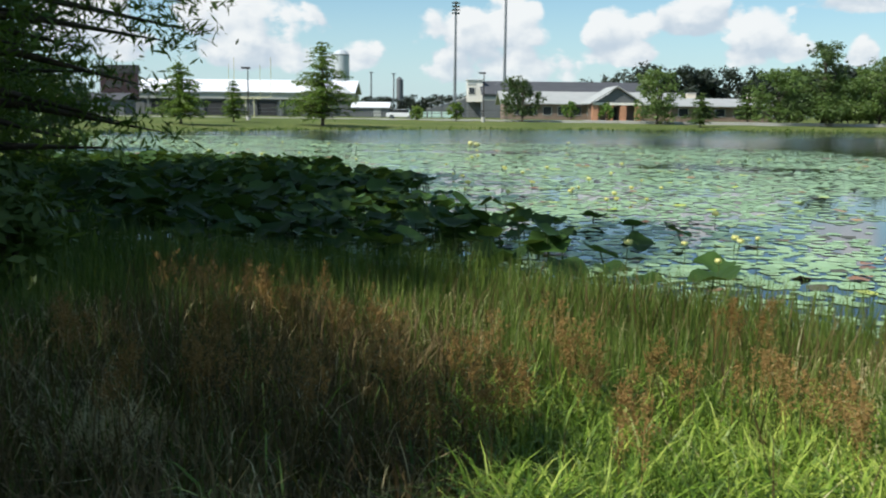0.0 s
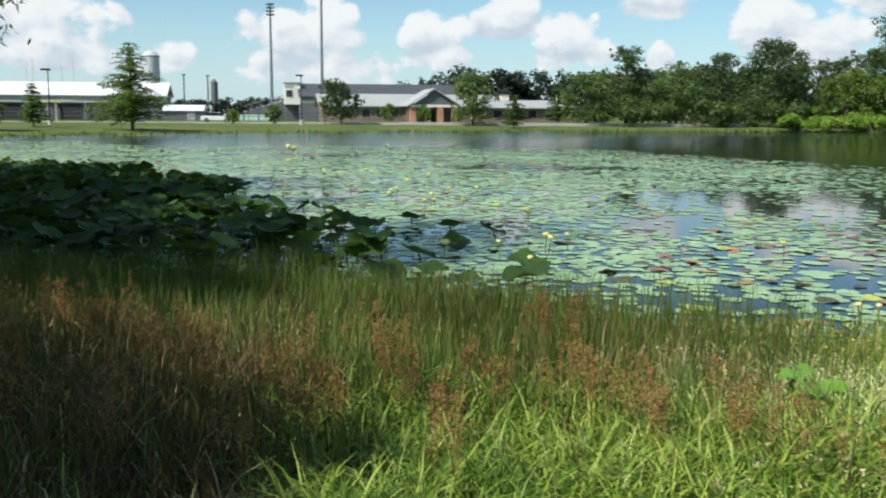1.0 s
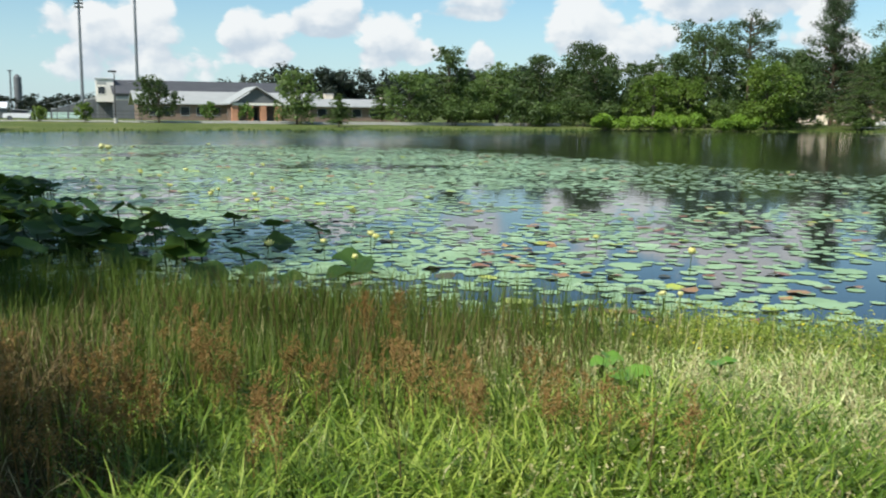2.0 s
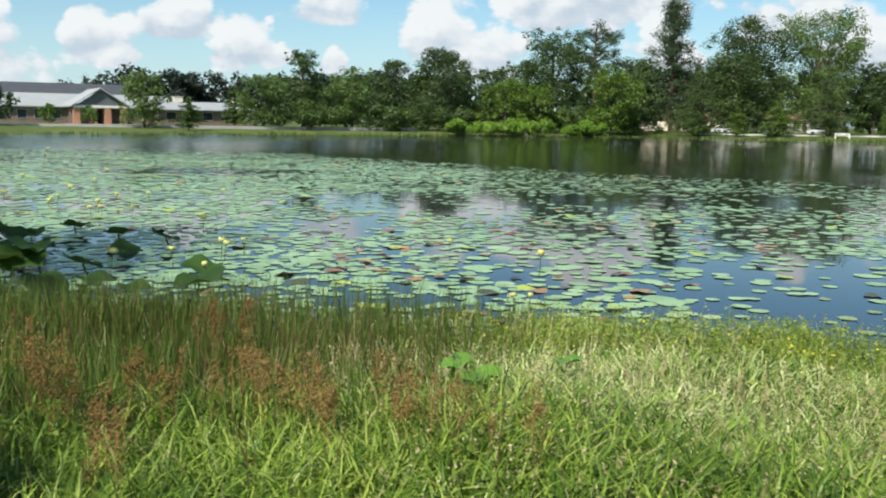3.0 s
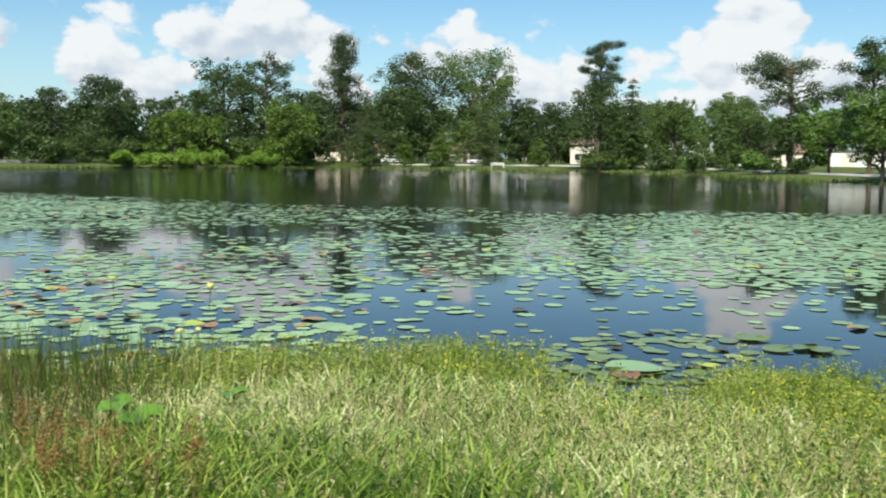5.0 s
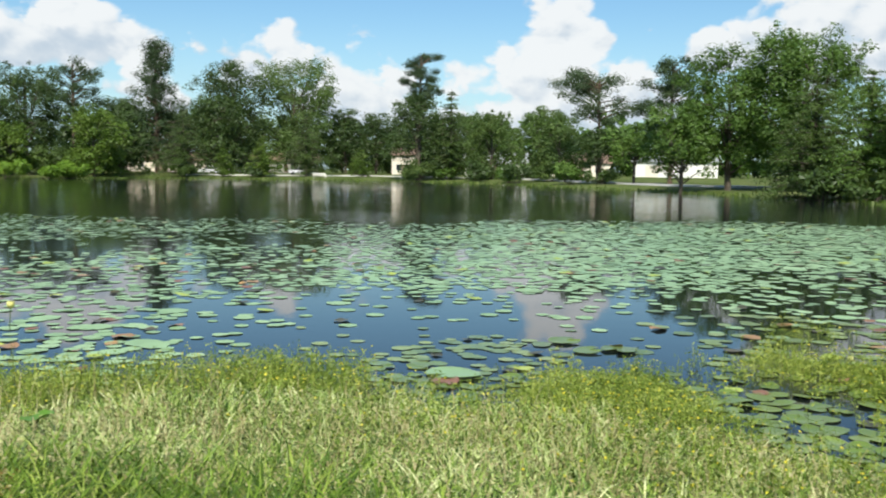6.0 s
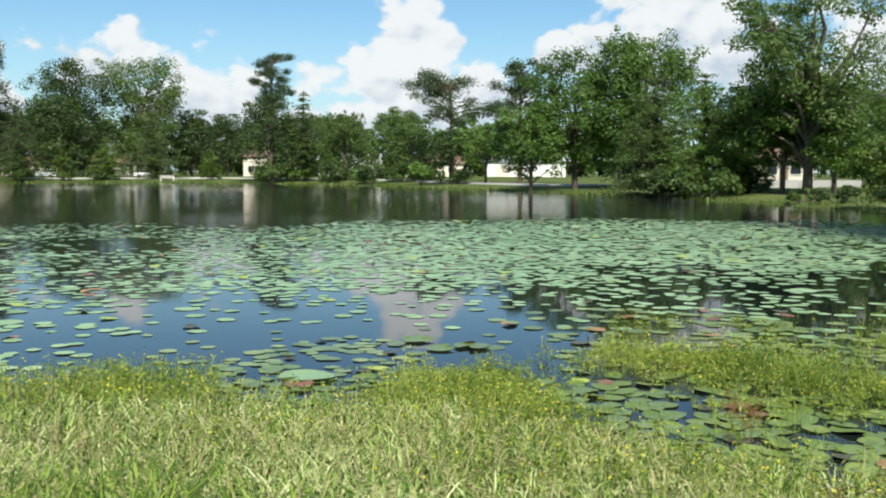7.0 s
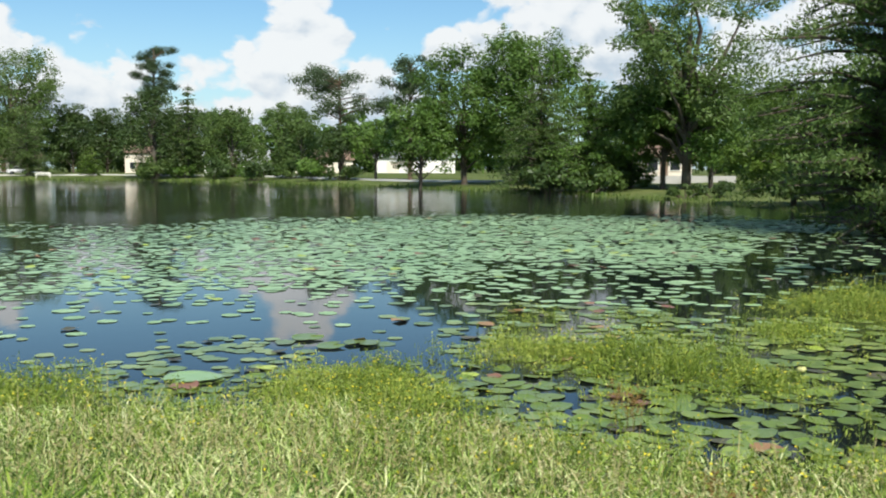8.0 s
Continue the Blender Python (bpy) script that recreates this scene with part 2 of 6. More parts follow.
LEAF_WILLOW = leafy("willow_leaf", (0.05, 0.1, 0.01), (0.1, 0.17, 0.02), (0.17, 0.25, 0.042), 0.3, 0.5, 0.3, each=0.3, wider=1.5)
LEAF_CYPRESS = leafy("cypress_needles", (0.032, 0.062, 0.012), (0.066, 0.115, 0.023), (0.12, 0.18, 0.042), 0.28, 0.55, 0.4, each=0.3, wider=1.5)
LEAF_PINE = leafy("pine_needles", (0.02, 0.04, 0.013), (0.04, 0.072, 0.024), (0.08, 0.12, 0.045), 0.2, 0.55, 0.3, each=0.3, wider=1.5)
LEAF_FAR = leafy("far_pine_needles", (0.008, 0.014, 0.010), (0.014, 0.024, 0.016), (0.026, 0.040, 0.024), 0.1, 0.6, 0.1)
LEAF_KUDZU = leafy("vine_leaf", (0.1, 0.2, 0.014), (0.18, 0.31, 0.03), (0.25, 0.38, 0.06), 0.3, 0.45, 0.4, each=0.3, wider=1.5)
BARK = barky("bark_grey_brown", (0.045, 0.034, 0.024), (0.13, 0.10, 0.075))
BARK_PINE = barky("bark_pine", (0.055, 0.034, 0.022), (0.17, 0.105, 0.07))
WHITE_METAL = surface("white_metal_roof", (0.70, 0.73, 0.76), (0.80, 0.82, 0.84), 0.4, 0.4, 6.0, 0.03)
PALE_ROOF = surface("pale_grey_roof", (0.30, 0.315, 0.30), (0.40, 0.415, 0.395), 0.6, 0.5, 8.0, 0.05)
GREY_ROOF = surface("slate_grey_roof", (0.05, 0.053, 0.057), (0.085, 0.088, 0.093), 0.7, 0.5, 8.0, 0.05)
BROWN_ROOF = surface("brown_shingle", (0.15, 0.10, 0.07), (0.25, 0.17, 0.12), 0.85, 1.0, 12.0, 0.15)
GREY_WALL = surface("grey_metal_wall", (0.10, 0.11, 0.115), (0.15, 0.16, 0.165), 0.6, 0.4, 6.0, 0.05)
DARK_WALL = surface("dark_panel_and_bay_shade", (0.02, 0.022, 0.024), (0.035, 0.037, 0.04), 0.7, 1.0, 8.0, 0.05)
BRICK = surface("tan_brick", (0.17, 0.125, 0.095), (0.25, 0.185, 0.14), 0.85, 1.0, 14.0, 0.2)
ORANGE_BRICK = surface("orange_brick", (0.36, 0.18, 0.10), (0.47, 0.25, 0.15), 0.85, 1.0, 14.0, 0.2)
WHITE_WALL = surface("white_painted_wall", (0.70, 0.68, 0.60), (0.80, 0.78, 0.71), 0.7, 0.8, 10.0, 0.05)
CREAM_WALL = surface("cream_wall", (0.66, 0.58, 0.46), (0.76, 0.69, 0.57), 0.75, 0.8, 10.0, 0.05)
CONCRETE = surface("concrete", (0.36, 0.35, 0.32), (0.50, 0.49, 0.45), 0.85, 1.0, 18.0, 0.15)
STEEL = surface("galvanised_steel", (0.16, 0.18, 0.19), (0.25, 0.27, 0.28), 0.5, 1.0, 12.0, 0.05, 0.6)
DARK_STEEL = surface("dark_bronze_steel", (0.035, 0.033, 0.03), (0.06, 0.055, 0.05), 0.5, 1.0, 12.0, 0.05, 0.3)
YELLOW_PAINT = surface("yellow_paint", (0.50, 0.47, 0.26), (0.60, 0.57, 0.36), 0.5, 1.0, 12.0, 0.05)
WHITE_PAINT = surface("white_car_paint", (0.76, 0.77, 0.78), (0.82, 0.82, 0.82), 0.25, 1.0, 12.0, 0.01)
TOWER_PAINT = surface("pale_tower_paint", (0.42, 0.46, 0.48), (0.52, 0.56, 0.58), 0.6, 0.2, 3.0, 0.02)
RUBBER = surface("tyre_rubber", (0.015, 0.015, 0.015), (0.03, 0.03, 0.03), 0.8, 4.0, 30.0, 0.1)
TEAL = surface("pale_teal_banner", (0.42, 0.60, 0.53), (0.56, 0.72, 0.65), 0.7, 1.0, 8.0, 0.05)
MAROON = surface("maroon_panel", (0.022, 0.012, 0.014), (0.04, 0.018, 0.02), 0.5, 1.0, 8.0, 0.03)
ASPHALT = surface("asphalt", (0.11, 0.108, 0.10), (0.17, 0.165, 0.155), 0.9, 0.8, 20.0, 0.1)
MUD = surface("bank_mud", (0.035, 0.028, 0.018), (0.09, 0.07, 0.045), 0.7, 3.0, 25.0, 0.4)
GLASS = surface("window_glass_dark", (0.02, 0.025, 0.03), (0.035, 0.04, 0.045), 0.12, 1.0, 4.0, 0.01, 0.0, 0.7)
FENCE = surface("dark_fence", (0.05, 0.055, 0.06), (0.085, 0.09, 0.095), 0.7, 1.0, 12.0, 0.05)


# ---------------------------------------------------------------- makers
RNG = np.random.default_rng(7)


def mesh_of(name, verts, faces, mat, smooth=False):
    """A mesh from arrays of corners and of faces with one number of sides."""
    verts, faces = np.asarray(verts, np.float32), np.asarray(faces, np.int32)
    me = bpy.data.meshes.new(name)
    me.vertices.add(len(verts))
    me.vertices.foreach_set("co", verts.ravel())
    me.loops.add(faces.size)
    me.loops.foreach_set("vertex_index", faces.ravel())
    me.polygons.add(len(faces))
    me.polygons.foreach_set("loop_start", np.arange(0, faces.size, faces.shape[1], dtype=np.int32))
    if smooth:
        me.polygons.foreach_set("use_smooth", np.ones(len(faces), bool))
    me.update(calc_edges=True)
    me.materials.append(mat)
    return me


def part(name, shape, mat, parent=None, label="", at=None):
    """Links a bmesh or a mesh as ONE object under a thing or under a part."""
    if isinstance(shape, bmesh.types.BMesh):
        me = bpy.data.meshes.new(name)
        shape.to_mesh(me)
        shape.free()
        me.materials.append(mat)
    else:
        me = shape
    ob = new(name, me)
    ob.parent = parent
    if at is not None:
        ob.matrix_basis = at
    return tagged(ob, label) if label else ob


def thing(name, label, category, at, group=""):
    ob = new(name)
    ob.empty_display_size = 0.2
    ob.matrix_world = at
    return tagged(ob, label, category, group)


def box(bm, x0, y0, z0, x1, y1, z1, bevel=0.0):
    r = bmesh.ops.create_cube(bm, size=1.0, matrix=Matrix.Translation(((x0 + x1) / 2, (y0 + y1) / 2, (z0 + z1) / 2)) @ Matrix.Diagonal((x1 - x0, y1 - y0, z1 - z0, 1)))
    if bevel:
        edges = {e for v in r["verts"] for e in v.link_edges}
        bmesh.ops.bevel(bm, geom=list(edges), offset=bevel, segments=2, affect="EDGES")
    return bm


def boxes(*dims, bevel=0.0):
    bm = bmesh.new()
    for d in dims:
        box(bm, *d, bevel=bevel)
    return bm


def prism(bm, profile, y0, y1):
    """A profile in x and z drawn out along y."""
    a = [bm.verts.new((x, y0, z)) for x, z in profile]
    b = [bm.verts.new((x, y1, z)) for x, z in profile]
    n = len(a)
    bm.faces.new(a)
    bm.faces.new(b[::-1])
    for k in range(n):
        bm.faces.new((a[k], b[k], b[(k + 1) % n], a[(k + 1) % n]))
    bmesh.ops.recalc_face_normals(bm, faces=bm.faces[:])
    return bm


def rod(bm, a, b, r0, r1=None, sides=10):
    a, b = Vector(a), Vector(b)
    m = Matrix.Translation((a + b) / 2) @ (b - a).to_track_quat("Z", "Y").to_matrix().to_4x4()
    bmesh.ops.create_cone(bm, cap_ends=True, segments=sides, radius1=r0, radius2=r0 if r1 is None else r1, depth=(b - a).length, matrix=m)
    return bm


def rods(*ends, sides=10):
    bm = bmesh.new()
    for a, b, r in ends:
        rod(bm, a, b, r, sides=sides)
    return bm


class Arrays:
    """Gathers four-sided faces."""

    def __init__(self):
        self.v, self.f, self.n = [], [], 0

    def add(self, v, f):
        self.v.append(v)
        self.f.append(f + self.n)
        self.n += len(v)

    def tube(self, points, radii, sides=7):
        p, r = np.asarray(points, float), np.asarray(radii, float)
        d = np.gradient(p, axis=0)
        d /= np.linalg.norm(d, axis=1)[:, None] + 1e-9
        side = np.cross(d, (0.31, 0.17, 0.93) if abs(d[0][2]) < 0.9 else (1.0, 0.2, 0.1))
        side /= np.linalg.norm(side, axis=1)[:, None] + 1e-9
        other = np.cross(d, side)
        a = np.linspace(0, 2 * np.pi, sides, endpoint=False)
        ring = p[:, None] + r[:, None, None] * (np.cos(a)[None, :, None] * side[:, None] + np.sin(a)[None, :, None] * other[:, None])
        i, j = np.meshgrid(np.arange(len(p) - 1), np.arange(sides), indexing="ij")
        k = (j + 1) % sides
        f = np.stack([i * sides + j, i * sides + k, (i + 1) * sides + k, (i + 1) * sides + j], -1).reshape(-1, 4)
        self.add(ring.reshape(-1, 3), f)

    def leaves(self, c, size, slim=0.5, down=0.0, rng=RNG, facing_to=None):
        """Pointed leaves round the centres c, which may turn their faces outwards and up."""
        n = len(c)
        u = rng.normal(size=(n, 3))
        u[:, 2] -= down
        turn = rng.normal(size=(n, 3))
        if facing_to is not None:
            turn = facing_to + turn * 0.42
            turn /= np.linalg.norm(turn, axis=1)[:, None]
            u -= turn * (u * turn).sum(1)[:, None]
        u /= np.linalg.norm(u, axis=1)[:, None]
        w = np.cross(u, turn)
        w /= np.linalg.norm(w, axis=1)[:, None]
        s = (size * rng.uniform(0.6, 1.35, n))[:, None]
        q = np.stack([c - u * s, c + w * s * slim, c + u * s, c - w * s * slim], 1).reshape(-1, 3)
        self.add(q, np.arange(4 * n).reshape(n, 4))

    def mesh(self, name, mat, smooth=False):
        return mesh_of(name, np.concatenate(self.v), np.concatenate(self.f), mat, smooth)


# ---------------------------------------------------------------- the pond's outline and the lie of the land
NEAR_SHORE = [
    (-28, 78), (-22, 56), (-17, 38), (-12.5, 25), (-9, 17), (-6, 13.2), (-3.2, 11.4), (-0.5, 10.4), (1.3, 9.8), (2.4, 8.9),
    (3.4, 7.9), (4.6, 7.0), (5.9, 6.2), (6.8, 5.4), (7.0, 4.6), (6.7, 3.9), (6.5, 3.2), (6.7, 2.6), (7.0, 2.1), (6.7, 1.3),
    (6.3, 0.5), (6.15, -0.5), (6.3, -1.7), (8.6, -3.2), (15, -5.4), (24, -6.4), (34, -6.6), (42, -6.0),
]
FAR_SHORE = [
    (55, -3.0), (64, 3.6), (73, 8.5), (83, 17), (92, 29), (108, 44), (121, 58), (131, 76), (131, 95), (124, 112),
    (112, 122), (98, 121), (86, 122), (74, 127), (58, 126), (38, 124), (24, 120), (8, 114), (-11, 100), (-22, 88),
]
POND = np.array(NEAR_SHORE + FAR_SHORE, float)


def smooth_ring(p, rounds=2):
    for _ in range(rounds):
        q = np.roll(p, -1, 0)
        p = np.stack([0.75 * p + 0.25 * q, 0.25 * p + 0.75 * q], 1).reshape(-1, 2)
    return p


RING = smooth_ring(POND)


RING_EDGES = []
for a, b in zip(RING, np.roll(RING, -1, 0)):
    dx, dy = b - a
    RING_EDGES.append((a[0], a[1], dx, dy, 1.0 / (dx * dx + dy * dy + 1e-12), min(a[1], b[1]), max(a[1], b[1]), dx / dy if dy else 0.0))


def inland(xy):
    """Metres from the water's edge: plus on land, minus in the pond."""
    x, y = np.ascontiguousarray(np.asarray(xy, float).T)
    best = np.full(len(x), 1e12)
    odd = np.zeros(len(x), bool)
    for ax, ay, dx, dy, inv, lo, hi, slope in RING_EDGES:
        px, py = x - ax, y - ay
        t = np.minimum(np.maximum((px * dx + py * dy) * inv, 0.0), 1.0)
        ex, ey = px - t * dx, py - t * dy
        np.minimum(best, ex * ex + ey * ey, out=best)
        odd ^= (y >= lo) & (y < hi) & (px < slope * py)
    best = np.sqrt(best)
    return np.where(odd, -best, best)


def land(xy):
    """The ground's height."""
    xy = np.asarray(xy, float)
    s = inland(xy)
    x, y = xy.T
    wob = 0.03 * np.sin(1.9 * x + 0.7 * y) + 0.025 * np.sin(2.7 * y - 1.1 * x + 1.0)
    up = 1.0 * (1 - np.exp(-np.maximum(s, 0) / 14.0)) + wob * np.clip(s / 1.5, 0, 1)
    return np.where(s > 0, up, np.maximum(-0.7, 0.22 * s))


def level(x, y):
    return float(land([(x, y)])[0])


def wave(x, y, k=1.0, seed=0.0):
    """Smooth unevenness between about -1 and 1."""
    return (np.sin(k * (x * 0.91 + y * 0.43) + seed) + np.sin(k * (1.73 * y - 0.62 * x) + 2.1 * seed + 1.3) + np.sin(k * (2.3 * x + 1.9 * y) + 0.7 * seed)) / 3


def ground_sheet():
    r = np.concatenate([[0.0], np.geomspace(0.6, 4200, 150)])
    turn = np.concatenate([np.radians(np.arange(-40, 115, 1.0)), np.radians(np.arange(115, 320, 3.0))])
    R, A = np.meshgrid(r, turn, indexing="ij")
    xy = np.stack([R * np.sin(A), R * np.cos(A)], -1).reshape(-1, 2)
    z = land(xy)
    n = len(turn)
    i, j = np.meshgrid(np.arange(len(r) - 1), np.arange(n), indexing="ij")
    k = (j + 1) % n
    f = np.stack([i * n + j, (i + 1) * n + j, (i + 1) * n + k, i * n + k], -1).reshape(-1, 4)
    tagged(new("ground", mesh_of("ground", np.c_[xy, z], f[:, ::-1], GROUND, True)), "grassy pond bank and flat turf with worn patches", "ground", kind="structure")


def water_sheet():
    bm = bmesh.new()
    grown = RING + 0.0
    for k in range(len(RING)):
        t = RING[(k + 1) % len(RING)] - RING[k - 1]
        nrm = np.array([t[1], -t[0]]) / (np.hypot(*t) + 1e-9)
        if inland([RING[k] + nrm * 0.3])[0] < 0:
            nrm = -nrm
        grown[k] = RING[k] + nrm * 0.9
    bm.faces.new([bm.verts.new((x, y, 0.0)) for x, y in grown])
    bmesh.ops.triangulate(bm, faces=bm.faces[:])
    for f in bm.faces:
        if f.normal.z < 0:
            f.normal_flip()
    me = bpy.data.meshes.new("water")
    bm.to_mesh(me)
    bm.free()
    me.materials.append(WATER)
    tagged(new("water", me), "dark still pond water reflecting sky and trees", "water", kind="structure")


ground_sheet()
water_sheet()


# ---------------------------------------------------------------- trees
def limbs_to(arr, start, ends, r, rng, sag=0.1):
    for e in ends:
        mid = (start + e) / 2 + rng.normal(size=3) * np.linalg.norm(e - start) * 0.06
        mid[2] += sag * np.linalg.norm(e - start)
        arr.tube([start, mid, e], [r, r * 0.6, r * 0.15], 5)


def trunk_line(h, rng, lean=0.02, n=7):
    z = np.linspace(-0.3, h, n)
    off = np.cumsum(rng.normal(size=(n, 2)) * lean * h / n, axis=0)
    off -= off[0]
    return np.c_[off, z]


def crown_leaves(arr, centres, radii, n, size, rng, slim=0.5, flat=0.75, shell=0.55, down=0.0, loose=False):
    """n leaves in rounded clumps; most sit near the clumps' outsides."""
    w = radii ** 2
    k = rng.choice(len(centres), n, p=w / w.sum())
    d = rng.normal(size=(n, 3))
    d /= np.linalg.norm(d, axis=1)[:, None]
    rad = radii[k] * (shell + (1 - shell) * rng.random(n)) * (0.8 + 0.3 * rng.random(n))
    c = centres[k] + d * rad[:, None] * (1, 1, flat)
    arr.leaves(c, size, slim, down, rng, None if loose else d * 0.75 + (0, 0, 0.5))


def leaf_count(w, h, size, fill, most):
    return int(min(most, max(700, 1.5 * fill * w * h / size ** 2)))


def broadleaf(name, x, y, h, w, mat, size, label, group, seed, low=0.12, fill=1.6, airy=1.0, bark=None, most=26000, tight=1.0, stout=1.0, spires=0):
    """A round-crowned tree: a forked trunk and a crown of leaf clumps with gaps."""
    rng = np.random.default_rng(seed)
    g = level(x, y)
    h = h - g
    root = thing(name, label, "tree", Matrix.Translation((x, y, g)) @ pose(0, 0, 0, 0, 0, 0), group)
    wood, boughs, leaf = Arrays(), Arrays(), Arrays()
    line = trunk_line(h * 0.72, rng)
    wood.tube(line, np.linspace(0.028, 0.008, len(line)) * h * 0.8 + 0.02, 8)
    n = int(8 + 3 * rng.random() + 0.35 * w + 0.25 * h)
    t = (np.arange(n) + rng.random(n) * 0.8) / n
    z = h * (low + 0.10 + (0.76 - low) * t)
    prof = np.sin(np.pi * np.clip((z / h - low + 0.14) / (1.14 - low), 0.05, 0.97)) ** 0.5
    a = np.arange(n) * 2.4 + rng.normal(size=n) * 0.5
    rr = w / 2 * prof * (0.30 + 0.42 * rng.random(n))
    lobes = np.c_[rr * np.cos(a), rr * np.sin(a), z]
    lobes = np.concatenate([lobes, [[rng.normal() * w * 0.05, rng.normal() * w * 0.05, h * 0.84]]])
    big = np.minimum(w * (0.17 + 0.09 * rng.random(n + 1)), h * 0.2)
    cs, rs = [], []
    for c, r in zip(lobes, big):
        s = line[min(len(line) - 1, int(len(line) * np.clip(c[2] / h * 0.72, 0.2, 0.95)))]
        limbs_to(boughs, s, [c], (0.012 * h * 0.7 + 0.01) * stout, rng)
        m = int(7 * airy)
        d = rng.normal(size=(m, 3))
        d[:, 2] += 0.25
        d /= np.linalg.norm(d, axis=1)[:, None]
        sub = c + d * r * 0.85 * (1, 1, 0.85)
        limbs_to(boughs, c, sub[:2], 0.004 * h + 0.006, rng)
        cs += [sub, c[None]]
        rs += [r * tight * rng.uniform(0.32, 0.58, m), [r * 0.7 * tight]]
    # upright leafy shoots that stand out of the crown's top
    for _ in range(spires):
        b, q = rng.random() * 6.3, w * 0.36 * np.sqrt(rng.random())
        tip = np.array([q * np.cos(b), q * np.sin(b), h * (1.03 - 0.32 * q / (w / 2)) * rng.uniform(0.93, 1.0)])
        foot = tip * (0.8, 0.8, 0.72)
        limbs_to(boughs, foot, [tip], 0.005 * h + 0.006, rng, 0.0)
        cs.append(foot + (tip - foot) * np.linspace(0.45, 0.97, 4)[:, None])
        rs.append(w * np.array([0.085, 0.07, 0.055, 0.035]))
    cen, rad = np.concatenate(cs), np.concatenate(rs)
    cen[:, 2] = np.clip(cen[:, 2], h * low * 0.5 + rad * 0.6, (h if not spires else 1.06 * h) - rad * 0.8)
    crown_leaves(leaf, cen, rad, leaf_count(w, h, size, fill, most), size, rng, 0.55, 0.8, 0.45)
    # single sprigs that break the outline
    m = 14
    tips = cen[rng.integers(0, len(cen), m)]
    d = rng.normal(size=(m, 3))
    d[:, 2] = np.abs(d[:, 2])
    d /= np.linalg.norm(d, axis=1)[:, None]
    crown_leaves(leaf, tips + d * rad.mean() * 1.05, np.full(m, rad.mean() * 0.34), 26 * m, size * 0.9, rng)
    part("trunk", wood.mesh("trunk", bark or BARK, True), None, root)
    tagged(part("branchwork", boughs.mesh("branchwork", bark or BARK, True), None, root), kind="stuff")
    part("crown", leaf.mesh("crown", mat), None, root)
    return root


def cypress(name, x, y, h, w, mat, size, label, group, seed, low=0.08, fill=1.3, power=0.85, most=60000, bare=0.0, slim=0.34, often=1.0):
    """A conical tree in tiers of level, drooping branches."""
    rng = np.random.default_rng(seed)
    g = level(x, y)
    h = h - g
    root = thing(name, label, "tree", Matrix.Translation((x, y, g)), group)
    wood, boughs, leaf = Arrays(), Arrays(), Arrays()
    line = trunk_line(h * 0.98, rng, 0.008, 9)
    wood.tube(line, np.linspace(0.022, 0.002, len(line)) * h + 0.01, 8)
    tiers = int((12 + h * 1.2) * often)
    per = 7
    cs, ws = [], []
    for k in range(tiers):
        f = low + (0.97 - low) * (k + rng.random() * 0.6) / tiers
        reach = w / 2 * min(1.0, (1.02 - f) ** power * 1.08) * (0.55 + 0.45 * min(1.0, (f - low) * 7 + 0.3))
        s = np.array([np.interp(f * h, line[:, 2], line[:, 0]), np.interp(f * h, line[:, 2], line[:, 1]), f * h])
        for _ in range(per):
            a = rng.random() * 2 * np.pi
            ln = reach * (0.6 + 0.5 * rng.random())
            e = s + np.array([np.cos(a) * ln, np.sin(a) * ln, ln * rng.uniform(-0.16, 0.14)])
            boughs.tube([s, (s + e) / 2 + (0, 0, 0.06 * ln), e], [0.007 * h * (1 - f) + 0.012, 0.004 * h * (1 - f) + 0.008, 0.004], 4)
            m = max(3, int(7 * ln / (w / 2) + 3))
            q = np.linspace(bare, 1.0, m)[:, None]
            c = s + (e - s) * q + (0, 0, 0.0)
            c[:, 2] += 0.08 * ln * (1 - (2 * q[:, 0] - 1) ** 2)
            cs.append(c)
            ws.append(np.full(m, 0.13 * ln + 0.15 * w / 7) * (0.75 + 0.5 * rng.random(m)))
    cen, rad = np.concatenate(cs), np.concatenate(ws)
    crown_leaves(leaf, cen, rad, leaf_count(w, h, size, fill, most), size, rng, slim, 0.5, 0.1, 0.5, size < 0.1)
    part("trunk", wood.mesh("trunk", BARK, True), None, root)
    tagged(part("branchwork", boughs.mesh("branchwork", BARK, True), None, root), kind="stuff")
    part("crown", leaf.mesh("crown", mat), None, root)
    return root


